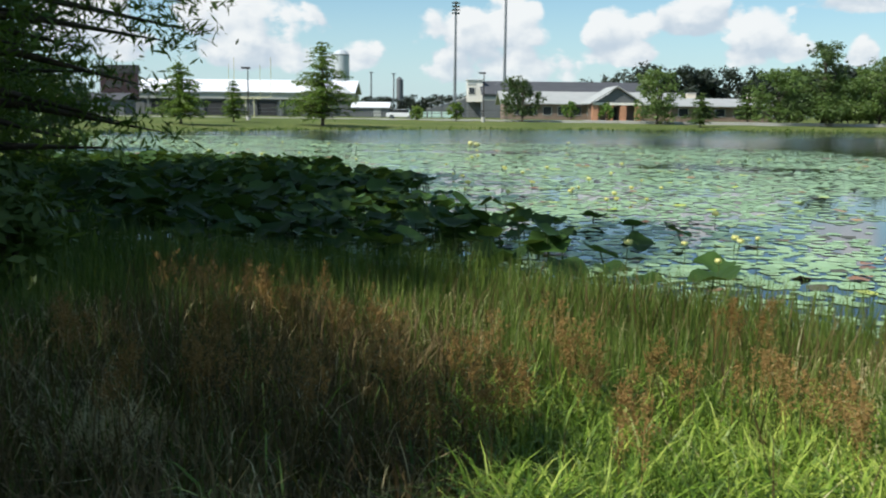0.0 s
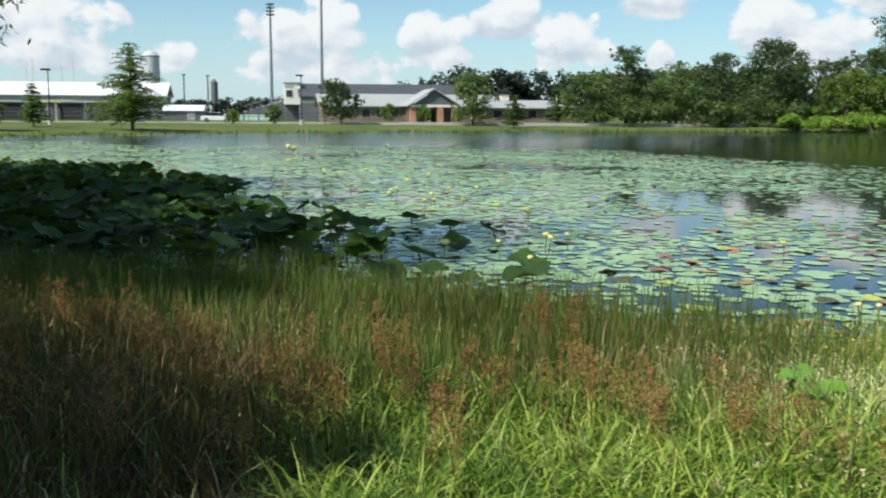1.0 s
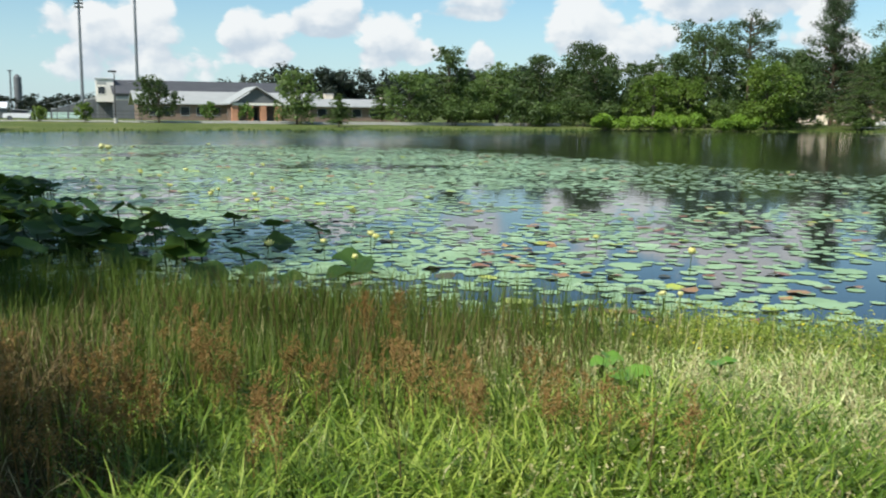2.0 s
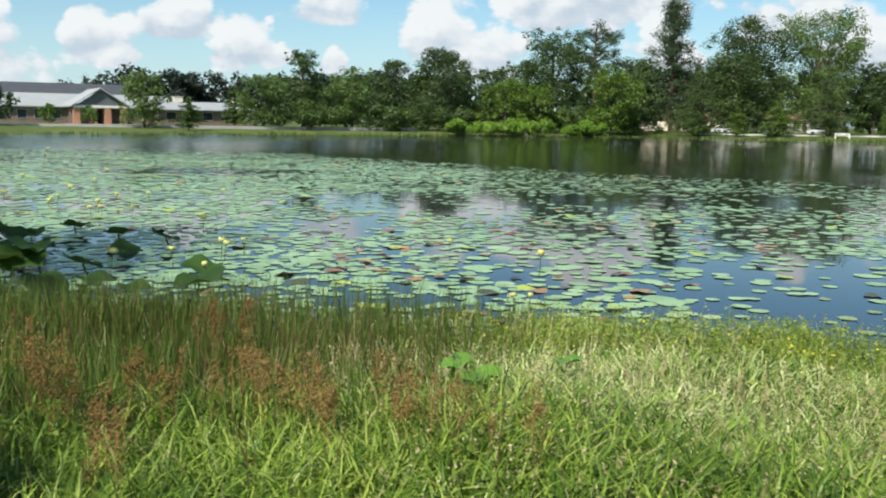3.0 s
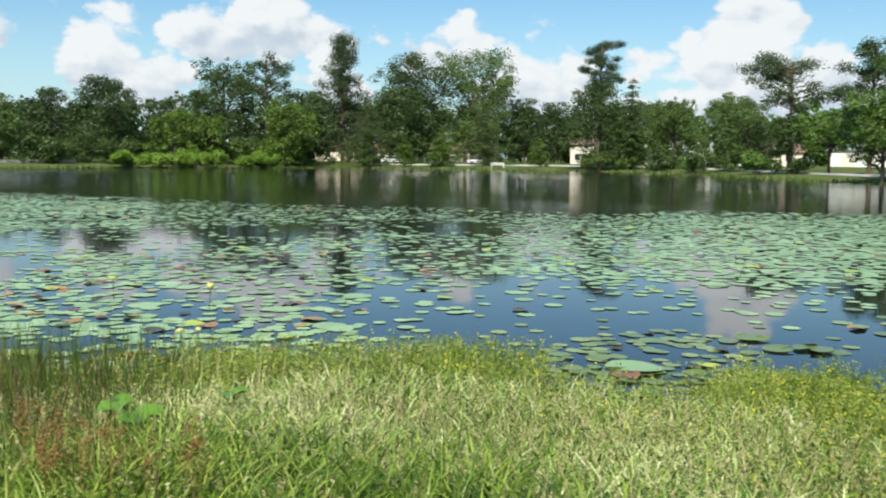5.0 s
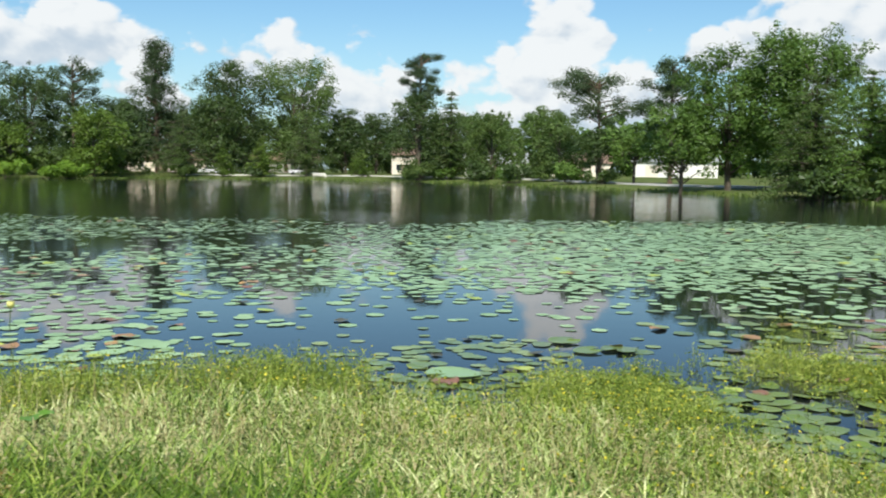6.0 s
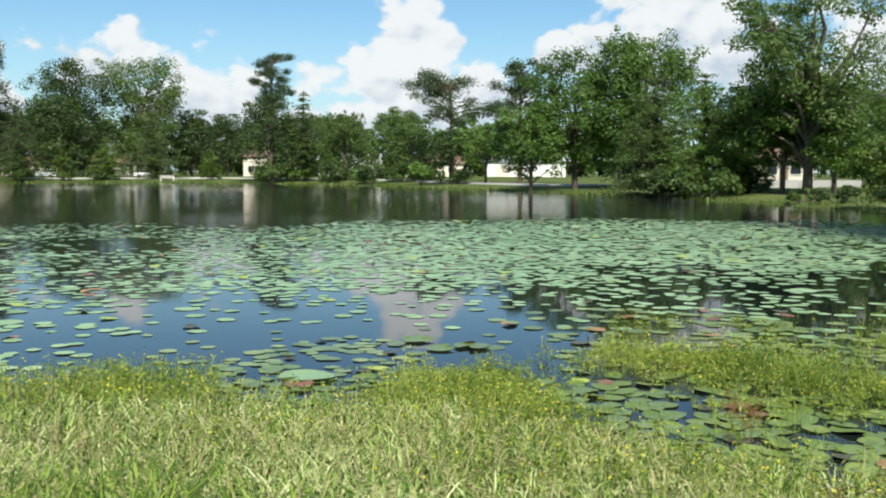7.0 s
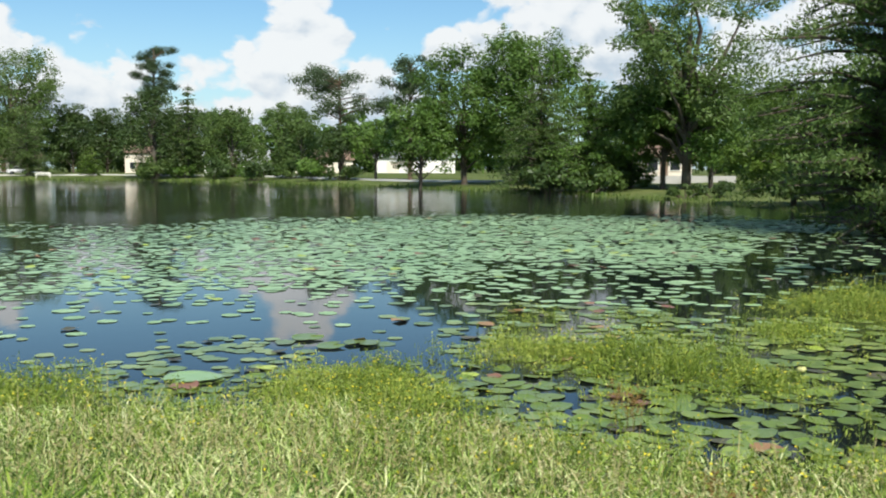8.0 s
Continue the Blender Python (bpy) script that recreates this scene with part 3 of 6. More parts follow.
def pine(name, x, y, h, w, mat, size, label, group, seed, bare=0.5, fill=1.3, clumps=16, most=16000, flat=0.75, taper=0.0):
    """A tall bare trunk, then flattened clouds of needles on crooked limbs."""
    rng = np.random.default_rng(seed)
    g = level(x, y)
    h = h - g
    root = thing(name, label, "tree", Matrix.Translation((x, y, g)), group)
    wood, boughs, leaf = Arrays(), Arrays(), Arrays()
    line = trunk_line(h * 0.95, rng, 0.018, 9)
    wood.tube(line, np.linspace(0.017, 0.005, len(line)) * h + 0.02, 8)
    clumps = int(clumps * 1.7)
    u = (np.arange(clumps) + rng.random(clumps)) / clumps
    f = bare + (0.95 - bare) * u
    a = rng.random(clumps) * 2 * np.pi + np.arange(clumps) * 2.4
    reach = w / 2 * np.sqrt(np.sin(np.pi * np.clip(0.12 + 0.8 * u, 0, 1))) * rng.uniform(0.25, 0.95, clumps) * (1 - taper * u)
    base = np.c_[np.interp(f * h, line[:, 2], line[:, 0]), np.interp(f * h, line[:, 2], line[:, 1]), f * h]
    cen = base + np.c_[np.cos(a) * reach, np.sin(a) * reach, rng.uniform(0.0, 0.35, clumps) * reach]
    rad = w * (0.10 + 0.09 * rng.random(clumps))
    for s, e in zip(base - (0, 0, 0.04 * h), cen):
        limbs_to(boughs, s, [e], 0.006 * h + 0.01, rng, 0.05)
    crown_leaves(leaf, cen, rad, leaf_count(w, h * (1 - bare), size, fill, most), size, rng, 0.4, flat, 0.3)
    part("trunk", wood.mesh("trunk", BARK_PINE, True), None, root)
    tagged(part("branchwork", boughs.mesh("branchwork", BARK_PINE, True), None, root), kind="stuff")
    part("crown", leaf.mesh("crown", mat), None, root)
    return root


def shrub(name, x, y, top, w, mat, size, label, group, seed, fill=1.6, depth=None):
    """A bush that reaches the ground."""
    rng = np.random.default_rng(seed)
    g = level(x, y)
    h = top - g
    root = thing(name, label, "bush", Matrix.Translation((x, y, g)), group)
    wood, leaf = Arrays(), Arrays()
    n = 12
    a = rng.random(n) * 2 * np.pi
    rr = w / 2 * np.sqrt(rng.random(n)) * 0.72
    cen = np.c_[rr * np.cos(a), rr * np.sin(a) * (1 if depth is None else depth / w), h * (0.25 + 0.5 * rng.random(n)) * (1 - 0.35 * (rr / (w / 2)))]
    rad = np.full(n, min(w, h) * 0.3) * (0.7 + 0.5 * rng.random(n))
    for c in cen:
        wood.tube([(c[0] * 0.2, c[1] * 0.2, -0.1), c * (0.7, 0.7, 0.6), c], [0.04, 0.025, 0.008], 5)
    crown_leaves(leaf, cen, rad, leaf_count(w, h, size, fill, 5200), size, rng)
    tagged(part("stemwork", wood.mesh("stemwork", BARK, True), None, root), kind="stuff")
    part("foliage", leaf.mesh("foliage", mat), None, root)
    return root


def belt(name, x0, y0, x1, y1, h0, h1, mat, size, label, seed, n=40, depth=20.0, fill=1.0):
    """A far wood whose trees cannot be counted."""
    rng = np.random.default_rng(seed)
    arr = Arrays()
    for k in range(n):
        t = (k + rng.random()) / n
        c = np.array([x0 + (x1 - x0) * t, y0 + (y1 - y0) * t, 0]) + np.r_[rng.normal(size=2) * depth * 0.3, 0]
        g = level(c[0], c[1])
        h = rng.uniform(h0, h1)
        w = h * rng.uniform(0.6, 0.95)
        arr.tube([(c[0], c[1], g - 0.3), (c[0], c[1], g + h * 0.7)], [0.25, 0.1], 5)
        m = 9
        cen = np.c_[rng.normal(size=m) * w * 0.26, rng.normal(size=m) * w * 0.26, g + h * rng.uniform(0.12, 0.9, m)] + (c[0], c[1], 0)
        crown_leaves(arr, cen, w * rng.uniform(0.16, 0.3, m), int(2.6 * fill * w * h / size ** 2), size, rng)
    ob = new(name, arr.mesh(name, mat))
    return tagged(ob, label, "woods", kind="stuff")


# along the far bank by the playing field
FIELD_CYPRESS = [(-26.8, 96.3, 7.0, 6.4), (-23.9, 107.4, 5.5, 3.6), (-13.5, 105.1, 9.8, 9.0), (35.2, 130.3, 5.2, 5.0), (45.7, 142.9, 7.6, 4.6)]
for k, (x, y, h, w) in enumerate(FIELD_CYPRESS):
    cypress("bald_cypress", x, y, h, w, LEAF_WILLOW if k < 3 else LEAF_CYPRESS, 0.15, "young conical bald cypress with feathery green needles on the mown bank", "cypresses by the field", 100 + k, 0.10, 3.4, 0.65, most=13000)
FIELD_TREES = [(11.3, 137.5, 7.5, 7.0), (30.6, 136.6, 8.7, 8.6), (49.1, 139.6, 9.0, 9.0), (64.6, 140.9, 10.9, 9.6), (75.4, 146.8, 12.9, 11.0), (81.3, 137.9, 14.7, 17.0), (91.2, 137.5, 12.2, 8.5)]
for k, (x, y, h, w) in enumerate(FIELD_TREES):
    broadleaf("shade_tree", x, y, h, w, LEAF_PALE if k in (1, 2, 3) else LEAF_OAK, 0.19, "round-crowned green shade tree on the far bank", "shade trees on the far bank", 120 + k, 0.1 if k < 1 else 0.0, 1.5)
broadleaf("shade_tree", 56.3, 141.2, 13.8, 7.6, LEAF_OAK, 0.19, "tall narrow dark green tree above its neighbours", "shade trees on the far bank", 131, 0.0, 1.6)
FIELD_BUSHES = [(-4.0, 134.9, 2.9, 2.6), (1.6, 133.0, 3.5, 2.9), (19.8, 148.7, 4.1, 3.0), (25.0, 145.9, 3.8, 3.0)]
for k, (x, y, h, w) in enumerate(FIELD_BUSHES):
    broadleaf("small_tree", x, y, h, w, LEAF_WILLOW if k < 2 else LEAF_ELM, 0.17, "small round light green tree on the far bank", "small trees on the far bank", 140 + k, 0.15, 1.6)

# the wooded point across the pond
POINT_TREES = [(86.4, 128.7, 9.5, 9.5), (106.3, 142.8, 20.3, 15.0), (106.5, 126.1, 12.2, 14.0), (98.0, 139.0, 13.5, 12.0), (116.0, 131.0, 12.0, 12.0), (94.0, 130.0, 9.0, 9.5)]
for k, (x, y, h, w) in enumerate(POINT_TREES):
    broadleaf("waterside_tree", x, y, h, w, LEAF_WILLOW if k in (0, 2, 5) else LEAF_OAK, 0.22, "leafy tree crowding the wooded point" if k not in (0, 2, 5) else "light green willow leaning over the water's edge", "trees on the wooded point", 160 + k, 0.0, 1.6)
pine("pine_tree", 116.8, 143.5, 21.3, 11.0, LEAF_PINE, 0.2, "tall pine with flat dark clumps of needles", "pines", 170, 0.45, 1.8, 22)
pine("pine_tree", 131.1, 137.6, 26.7, 13.5, LEAF_PINE, 0.2, "tall narrow pine standing over the wood", "pines", 171, 0.10, 2.6, 56, most=22000, taper=0.6)
VINES = [(76.5, 126.0, 3.4, 9.0), (81.5, 124.0, 3.2, 8.5), (87.0, 121.9, 3.9, 10.0), (92.5, 121.0, 3.7, 10.0), (97.5, 121.0, 3.3, 8.5)]
for k, (x, y, h, w) in enumerate(VINES):
    shrub("vine_mound", x, y, h, w, LEAF_KUDZU, 0.17, "bright yellow-green mound of vines at the water's edge", "vine mounds", 180 + k, 3.0)

# undergrowth that closes the gaps below the crowns on the far bank
rng = np.random.default_rng(190)
for k in range(15):
    t = k / 14
    x, y = 52 + 68 * t + rng.normal(), 134 - 2 * t + rng.normal() * 1.5 + 8 * max(0, 0.5 - t)
    shrub("undergrowth_bush", x, y, rng.uniform(4.5, 7.5), rng.uniform(7, 9), LEAF_CYPRESS if k % 3 else LEAF_OAK, 0.21, "leafy green bush under the bank trees", "undergrowth", 191 + k, 1.6)
for k in range(9):
    t = k / 8
    x, y = 148 - 36 * t + rng.normal(), 92 - 50 * t + rng.normal() * 1.5
    shrub("undergrowth_bush", x, y, rng.uniform(2.5, 4.5), rng.uniform(4, 6), LEAF_ELM if k % 2 else LEAF_OAK, 0.24, "leafy green bush under the park trees", "undergrowth", 170 + k, 1.8)
# the park beyond the east bank
PARK_OAKS = [(148.4, 134.2, 24.5, 19.0), (160.4, 127.7, 26.0, 23.0), (140.0, 131.0, 16.5, 15.0), (174.9, 125.2, 15.8, 13.0), (179.2, 119.0, 15.1, 13.0), (186.0, 108.0, 15.0, 14.0), (182.0, 97.0, 14.5, 14.0), (166.0, 118.0, 11.0, 12.0), (127.5, 143.5, 15.5, 15.0)]
for k, (x, y, h, w) in enumerate(PARK_OAKS):
    broadleaf("oak_tree", x, y, h, w, LEAF_PALE if k == 1 else LEAF_OAK, 0.24, "large dark green oak in the park" if k != 1 else "large oak with a thin greyish top", "park oaks", 200 + k, 0.06, 1.5)
PARK_CYPRESS = [(121.9, 121.4, 12.2, 14.5), (126.6, 116.5, 6.2, 5.4), (131.3, 111.2, 8.1, 8.4), (137.6, 106.6, 13.3, 11.5), (148.0, 102.6, 6.1, 4.4), (140.3, 96.0, 5.8, 4.8)]
for k, (x, y, h, w) in enumerate(PARK_CYPRESS):
    cypress("bald_cypress", x, y, h, w, LEAF_WILLOW if k in (1, 2, 4, 5) else LEAF_CYPRESS, 0.15, "bright green young cypress on the bank" if k in (1, 2, 4, 5) else "broad dark cypress on the bank", "cypresses in the park", 220 + k, 0.04, 2.2, most=12000)
pine("pine_tree", 141.6, 84.7, 22.6, 9.4, LEAF_PINE, 0.17, "lone tall pine rising above the trees round it", "pines", 230, 0.56, 2.4, 15, flat=0.6)
BANK_TREES = [(135.5, 81.4, 15.1, 12.0), (138.7, 69.3, 11.8, 11.5), (151.1, 66.4, 13.7, 11.5), (131.3, 54.3, 8.8, 10.0), (117.6, 42.7, 8.0, 8.5), (114.2, 37.1, 8.4, 8.5), (160.0, 82.0, 13.5, 10.0), (168.0, 70.0, 14.0, 10.0)]
for k, (x, y, h, w) in enumerate(BANK_TREES):
    broadleaf("bank_tree", x, y, h, w, (LEAF_OAK, LEAF_CYPRESS, LEAF_PALE, LEAF_CYPRESS, LEAF_OAK, LEAF_ELM, LEAF_PALE, LEAF_CYPRESS)[k], 0.2, "leafy green tree on the east bank", "trees on the east bank", 240 + k, 0.3 if k in (4, 5) else 0.0, 1.5)
cypress("bald_cypress", 136.4, 75.7, 15.5, 7.0, LEAF_CYPRESS, 0.17, "slim pointed cypress at the water's edge", "cypresses in the park", 250, 0.05, 2.4, 0.6)
pine("pine_tree", 122.1, 44.8, 15.1, 14.4, LEAF_PINE, 0.16, "spreading pine with flat separate clumps", "pines", 251, 0.55, 2.1, 15, flat=0.45)
pine("pine_tree", 107.8, 30.7, 15.3, 8.4, LEAF_PINE, 0.15, "tall pine with a bare lower trunk", "pines", 252, 0.36, 2.2, 24, flat=0.6)

# the big trees at the pond's south-east end
END_ELMS = [(92.8, 20.7, 14.0, 11.5), (91.1, 13.7, 15.8, 14.0), (88.9, 24.2, 8.4, 8.5), (78.1, 3.5, 9.0, 9.0)]
for k, (x, y, h, w) in enumerate(END_ELMS):
    broadleaf("elm_tree", x, y, h, w, LEAF_ELM, 0.15, "large bright green elm with upright boughs", "big elms", 260 + k, (0.14, 0.12, 0.16, 0.0)[k], 1.8, most=30000, spires=(7, 9, 0, 0)[k])
broadleaf("elm_tree", 72.2, -0.8, 16.6, 14.0, LEAF_PALE, 0.13, "tall elm, its forked boughs showing through thin leaves", "big elms", 268, 0.16, 1.15, 0.9, most=32000, tight=0.72, stout=1.7)
broadleaf("elm_tree", 74.2, 0.9, 9.6, 9.0, LEAF_ELM, 0.13, "dense dark green elm below a taller one", "big elms", 266, 0.30, 2.2, most=20000)
broadleaf("elm_tree", 73.2, -2.6, 8.6, 7.5, LEAF_ELM, 0.13, "dense dark green elm below a taller one", "big elms", 267, 0.16, 2.2, most=18000)
cypress("bald_cypress", 75.4, 10.5, 9.8, 8.0, LEAF_CYPRESS, 0.13, "dense dark cypress at the water's edge", "dark cypresses", 270, 0.0, 2.2, 0.55)
cypress("bald_cypress", 73.9, 6.6, 9.6, 7.8, LEAF_ELM, 0.13, "dense green cypress at the water's edge", "dark cypresses", 271, 0.0, 2.2, 0.55)
broadleaf("waterside_tree", 50.0, -5.9, 6.4, 8.4, LEAF_WILLOW, 0.08, "light yellow-green tree leaning over the water", "trees at the pond's end", 272, 0.0, 2.6)
broadleaf("waterside_tree", 44.0, -10.0, 7.5, 7.0, LEAF_ELM, 0.1, "green tree behind the bank", "trees at the pond's end", 273, 0.02, 1.3)
cypress("bald_cypress", 30.6, -6.2, 15.5, 8.8, LEAF_PALE, 0.08, "large dark cypress with feathery drooping boughs over the pads", "near cypresses", 274, 0.0, 6.0, 0.2, 72000, 0.0, 0.3, 1.4)

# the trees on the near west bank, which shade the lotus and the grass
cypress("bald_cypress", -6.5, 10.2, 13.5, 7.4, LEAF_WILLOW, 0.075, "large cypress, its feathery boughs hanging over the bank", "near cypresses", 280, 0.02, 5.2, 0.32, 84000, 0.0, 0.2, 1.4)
cypress("bald_cypress", -9.3, 16.2, 13.5, 6.4, LEAF_WILLOW, 0.09, "dense cypress behind the bank's lotus", "near cypresses", 290, 0.0, 5.2, 0.3, 42000, 0.0, 0.25, 1.2)
# three unseen cypresses, placed to shape the shade on the grass
cypress("bald_cypress", -9.3, 1.1, 10.7, 8.4, LEAF_CYPRESS, 0.22, "unseen large cypress placed to shade the bank", "near cypresses", 281, 0.10, 5.0, 0.35, 5200)
cypress("bald_cypress", -5.75, 1.0, 6.8, 6.2, LEAF_CYPRESS, 0.2, "unseen small dense cypress placed to shade the bank", "near cypresses", 286, 0.08, 6.0, 0.3, 14000)
cypress("bald_cypress", -9.2, 5.9, 11.0, 8.4, LEAF_CYPRESS, 0.17, "unseen large cypress placed to shade the bank", "near cypresses", 288, 0.08, 4.5, 0.35, 14000)
broadleaf("oak_tree", -13.0, 21.0, 15.5, 11.6, LEAF_OAK, 0.12, "dense dark oak placed on the west bank for shade", "west bank oaks", 282, 0.0, 2.2, most=20000)
# unseen oak, added to close a gap in the shade over the lotus
broadleaf("oak_tree", -12.2, 14.6, 13.0, 9.6, LEAF_OAK, 0.2, "dense dark oak placed on the west bank for shade", "west bank oaks", 289, 0.0, 2.2, most=9000)
broadleaf("oak_tree", -22.5, 42.0, 8.5, 9.5, LEAF_OAK, 0.14, "low dense dark tree on the west bank", "west bank oaks", 283, 0.0, 1.8, most=10000)
# three unseen oaks, added to cut the sky's light from the west
for k, (x, y) in enumerate(((-14.5, 9.5), (-17.5, -1.0), (-9.5, -8.0))):
    broadleaf("oak_tree", x, y, 13.5, 12.0, LEAF_OAK, 0.3, "dense dark oak placed on the west bank for shade", "west bank oaks", 285 + k, 0.02, 1.7, most=8000)
broadleaf("waterside_tree", -30.5, 74.0, 6.0, 7.0, LEAF_OAK, 0.17, "dark tree at the corner of the pond", "trees at the pond's end", 284, 0.0, 1.6)

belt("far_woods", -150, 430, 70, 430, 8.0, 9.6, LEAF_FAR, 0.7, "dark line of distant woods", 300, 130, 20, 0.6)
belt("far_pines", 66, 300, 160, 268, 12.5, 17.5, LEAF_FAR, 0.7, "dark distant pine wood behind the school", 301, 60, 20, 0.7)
belt("park_hedge", 126, 196, 232, 124, 3.6, 5.2, LEAF_OAK, 0.5, "dark hedge row behind the park houses", 306, 56, 3, 0.9)
belt("street_hedge", 232, 124, 222, -40, 3.6, 5.4, LEAF_OAK, 0.5, "dark hedge row behind the far street", 307, 62, 3, 0.9)
belt("park_woods", 138, 176, 212, 122, 11, 16, LEAF_OAK, 0.6, "trees behind the park", 302, 26, 14, 0.9)
belt("point_woods", 66, 172, 134, 166, 8, 12.5, LEAF_OAK, 0.55, "trees behind the wooded point", 305, 22, 12, 0.9)
belt("town_trees", 206, 128, 208, -25, 10.5, 15, LEAF_ELM, 0.7, "trees behind the far houses", 303, 44, 14, 0.9)
belt("end_woods", 150, -6, 90, -40, 8, 13, LEAF_ELM, 0.4, "trees behind the pond's end", 304, 14, 10, 0.7)

for k, (x, y, h, w) in enumerate(((133.0, 80.0, 4.2, 7.5), (136.5, 70.0, 4.0, 8.0), (128.0, 54.5, 3.4, 7.5), (72.5, 9.2, 3.0, 6.5), (71.0, 5.8, 2.8, 6.0), (76.5, 4.2, 3.2, 6.0), (120.0, 120.5, 3.5, 8.0), (129.5, 112.0, 2.8, 5.0))):
    shrub("undergrowth_bush", x, y, h, w, LEAF_OAK if k % 2 else LEAF_CYPRESS, 0.2, "leafy green bush at the water's edge", "undergrowth", 440 + k, 2.0)
# thickets on the two near banks
THICKETS = [(-5.0, 9.4, 2.0, 2.8), (-6.6, 11.6, 2.3, 3.2), (-8.2, 14.0, 2.4, 3.4), (-4.2, 8.2, 1.5, 1.8)]
for k, (x, y, h, w) in enumerate(THICKETS):
    shrub("bank_thicket", x, y, h, w, LEAF_CYPRESS, 0.08, "dark leafy thicket under the cypress", "bank thickets", 410 + k, 1.6)
cypress("bald_cypress", 10.6, -8.6, 12.0, 7.5, LEAF_CYPRESS, 0.16, "large cypress shading the water's edge", "near cypresses", 287, 0.1, 2.4, 0.35, 10000)
for k, (x, y) in enumerate(((35.5, -8.0), (40.5, -7.6), (46.0, -6.9), (27.0, -8.3))):
    shrub("bank_thicket", x, y, 2.6, 5.5, LEAF_CYPRESS, 0.11, "dark leafy thicket at the water's edge", "bank thickets", 420 + k, 2.0)
# added oaks; the tall first one, out of view, shades the near cypress
for k, (x, y) in enumerate(((23.5, -11.2), (34.5, -13.0), (42.0, -14.0))):
    broadleaf("oak_tree", x, y, 18.0 if k == 0 else 13.0, 11.0, LEAF_OAK, 0.17, "dense dark oak added on the south bank for shade", "south bank oaks", 430 + k, 0.0, 1.6, most=10000)


# ---------------------------------------------------------------- buildings and fixtures beyond the far bank
def facing(x, y, turn=0.0):
    """A place on the ground with its local y pointing away from the pond's near bank."""
    return Matrix.Translation((x, y, level(x, y))) @ pose(0, 0, 0, 0, 0, turn)


def window_unit(parent, x, y, z, w, h, frame_mat=None):
    """A dark pane in a raised surround, on a wall that faces local -y."""
    win = part("window", boxes((x - w / 2 - 0.08, y - 0.09, z - 0.08, x - w / 2, y + 0.02, z + h + 0.08), (x + w / 2, y - 0.09, z - 0.08, x + w / 2 + 0.08, y + 0.02, z + h + 0.08),
                               (x - w / 2, y - 0.09, z - 0.08, x + w / 2, y + 0.02, z), (x - w / 2, y - 0.09, z + h, x + w / 2, y + 0.02, z + h + 0.08)), frame_mat or PALE_ROOF, parent)
    part("pane", boxes((x - w / 2, y - 0.04, z, x + w / 2, y - 0.01, z + h)), GLASS, win)
    return win


def gable_roof(half_w, depth0, depth1, eave, ridge, thick=0.18, out=0.4):
    """Two slopes with the ridge along local y."""
    bm = bmesh.new()
    k = (ridge - eave) / half_w
    prism(bm, [(-half_w - out, eave - k * out), (0, ridge), (half_w + out, eave - k * out), (half_w + out, eave - k * out + thick), (0, ridge + thick), (-half_w - out, eave - k * out + thick)], depth0 - out, depth1 + out)
    return bm


def long_roof(x0, x1, y0, y1, eave, ridge, thick=0.16, out=0.5):
    """Two slopes with the ridge along local x."""
    bm = bmesh.new()
    m = (y0 + y1) / 2
    k = (ridge - eave) / (m - y0)
    prof = [(y0 - out, eave - k * out), (m, ridge), (y1 + out, eave - k * out), (y1 + out, eave - k * out + thick), (m, ridge + thick), (y0 - out, eave - k * out + thick)]
    a = [bm.verts.new((x0 - out, p, z)) for p, z in prof]
    b = [bm.verts.new((x1 + out, p, z)) for p, z in prof]
    bm.faces.new(a)
    bm.faces.new(b[::-1])
    for i in range(6):
        bm.faces.new((a[i], b[i], b[(i + 1) % 6], a[(i + 1) % 6]))
    bmesh.ops.recalc_face_normals(bm, faces=bm.faces[:])
    return bm


def field_house():
    t = thing("field_house", "long grey field house with white metal roof and dark bay panels", "building", facing(-43, 186))
    part("wall", boxes((-23, 1.2, 0, 25, 14, 4.5)), GREY_WALL, t)
    part("fascia", boxes((-23.4, 0.7, 3.3, 25.4, 1.2, 4.75)), PALE_ROOF, t, "pale grey fascia")
    part("roof", long_roof(-23, 25, 0.8, 14, 4.75, 7.1), WHITE_METAL, t, "white metal roof")
    for k in range(9):
        x = -20.5 + k * 5.2
        part("post", boxes((x - 0.14, 0.5, 0, x + 0.14, 0.8, 3.3)), STEEL, t)
        if k % 2:
            # a dark panel on the closed wall stands for the shade inside
            part("bay", boxes((x + 0.5, 1.1, 0.1, x + 4.4, 1.19, 3.0)), DARK_WALL, t, "dark panel standing for a bay's shaded inside")
        else:
            part("rolling_door", boxes((x + 0.5, 1.1, 0.1, x + 4.4, 1.19, 2.8)), GREY_WALL, t)


def annex():
    t = thing("equipment_shed", "low dark grey shed beside the field house", "building", facing(-62, 160))
    part("wall", boxes((-6, 0, 0, 8, 6, 2.6)), GREY_WALL, t)
    part("roof", long_roof(-6, 8, 0, 6, 2.6, 3.6), GREY_ROOF, t)
    part("door", boxes((2.0, -0.06, 0, 4.6, -0.004, 2.2)), PALE_ROOF, t)


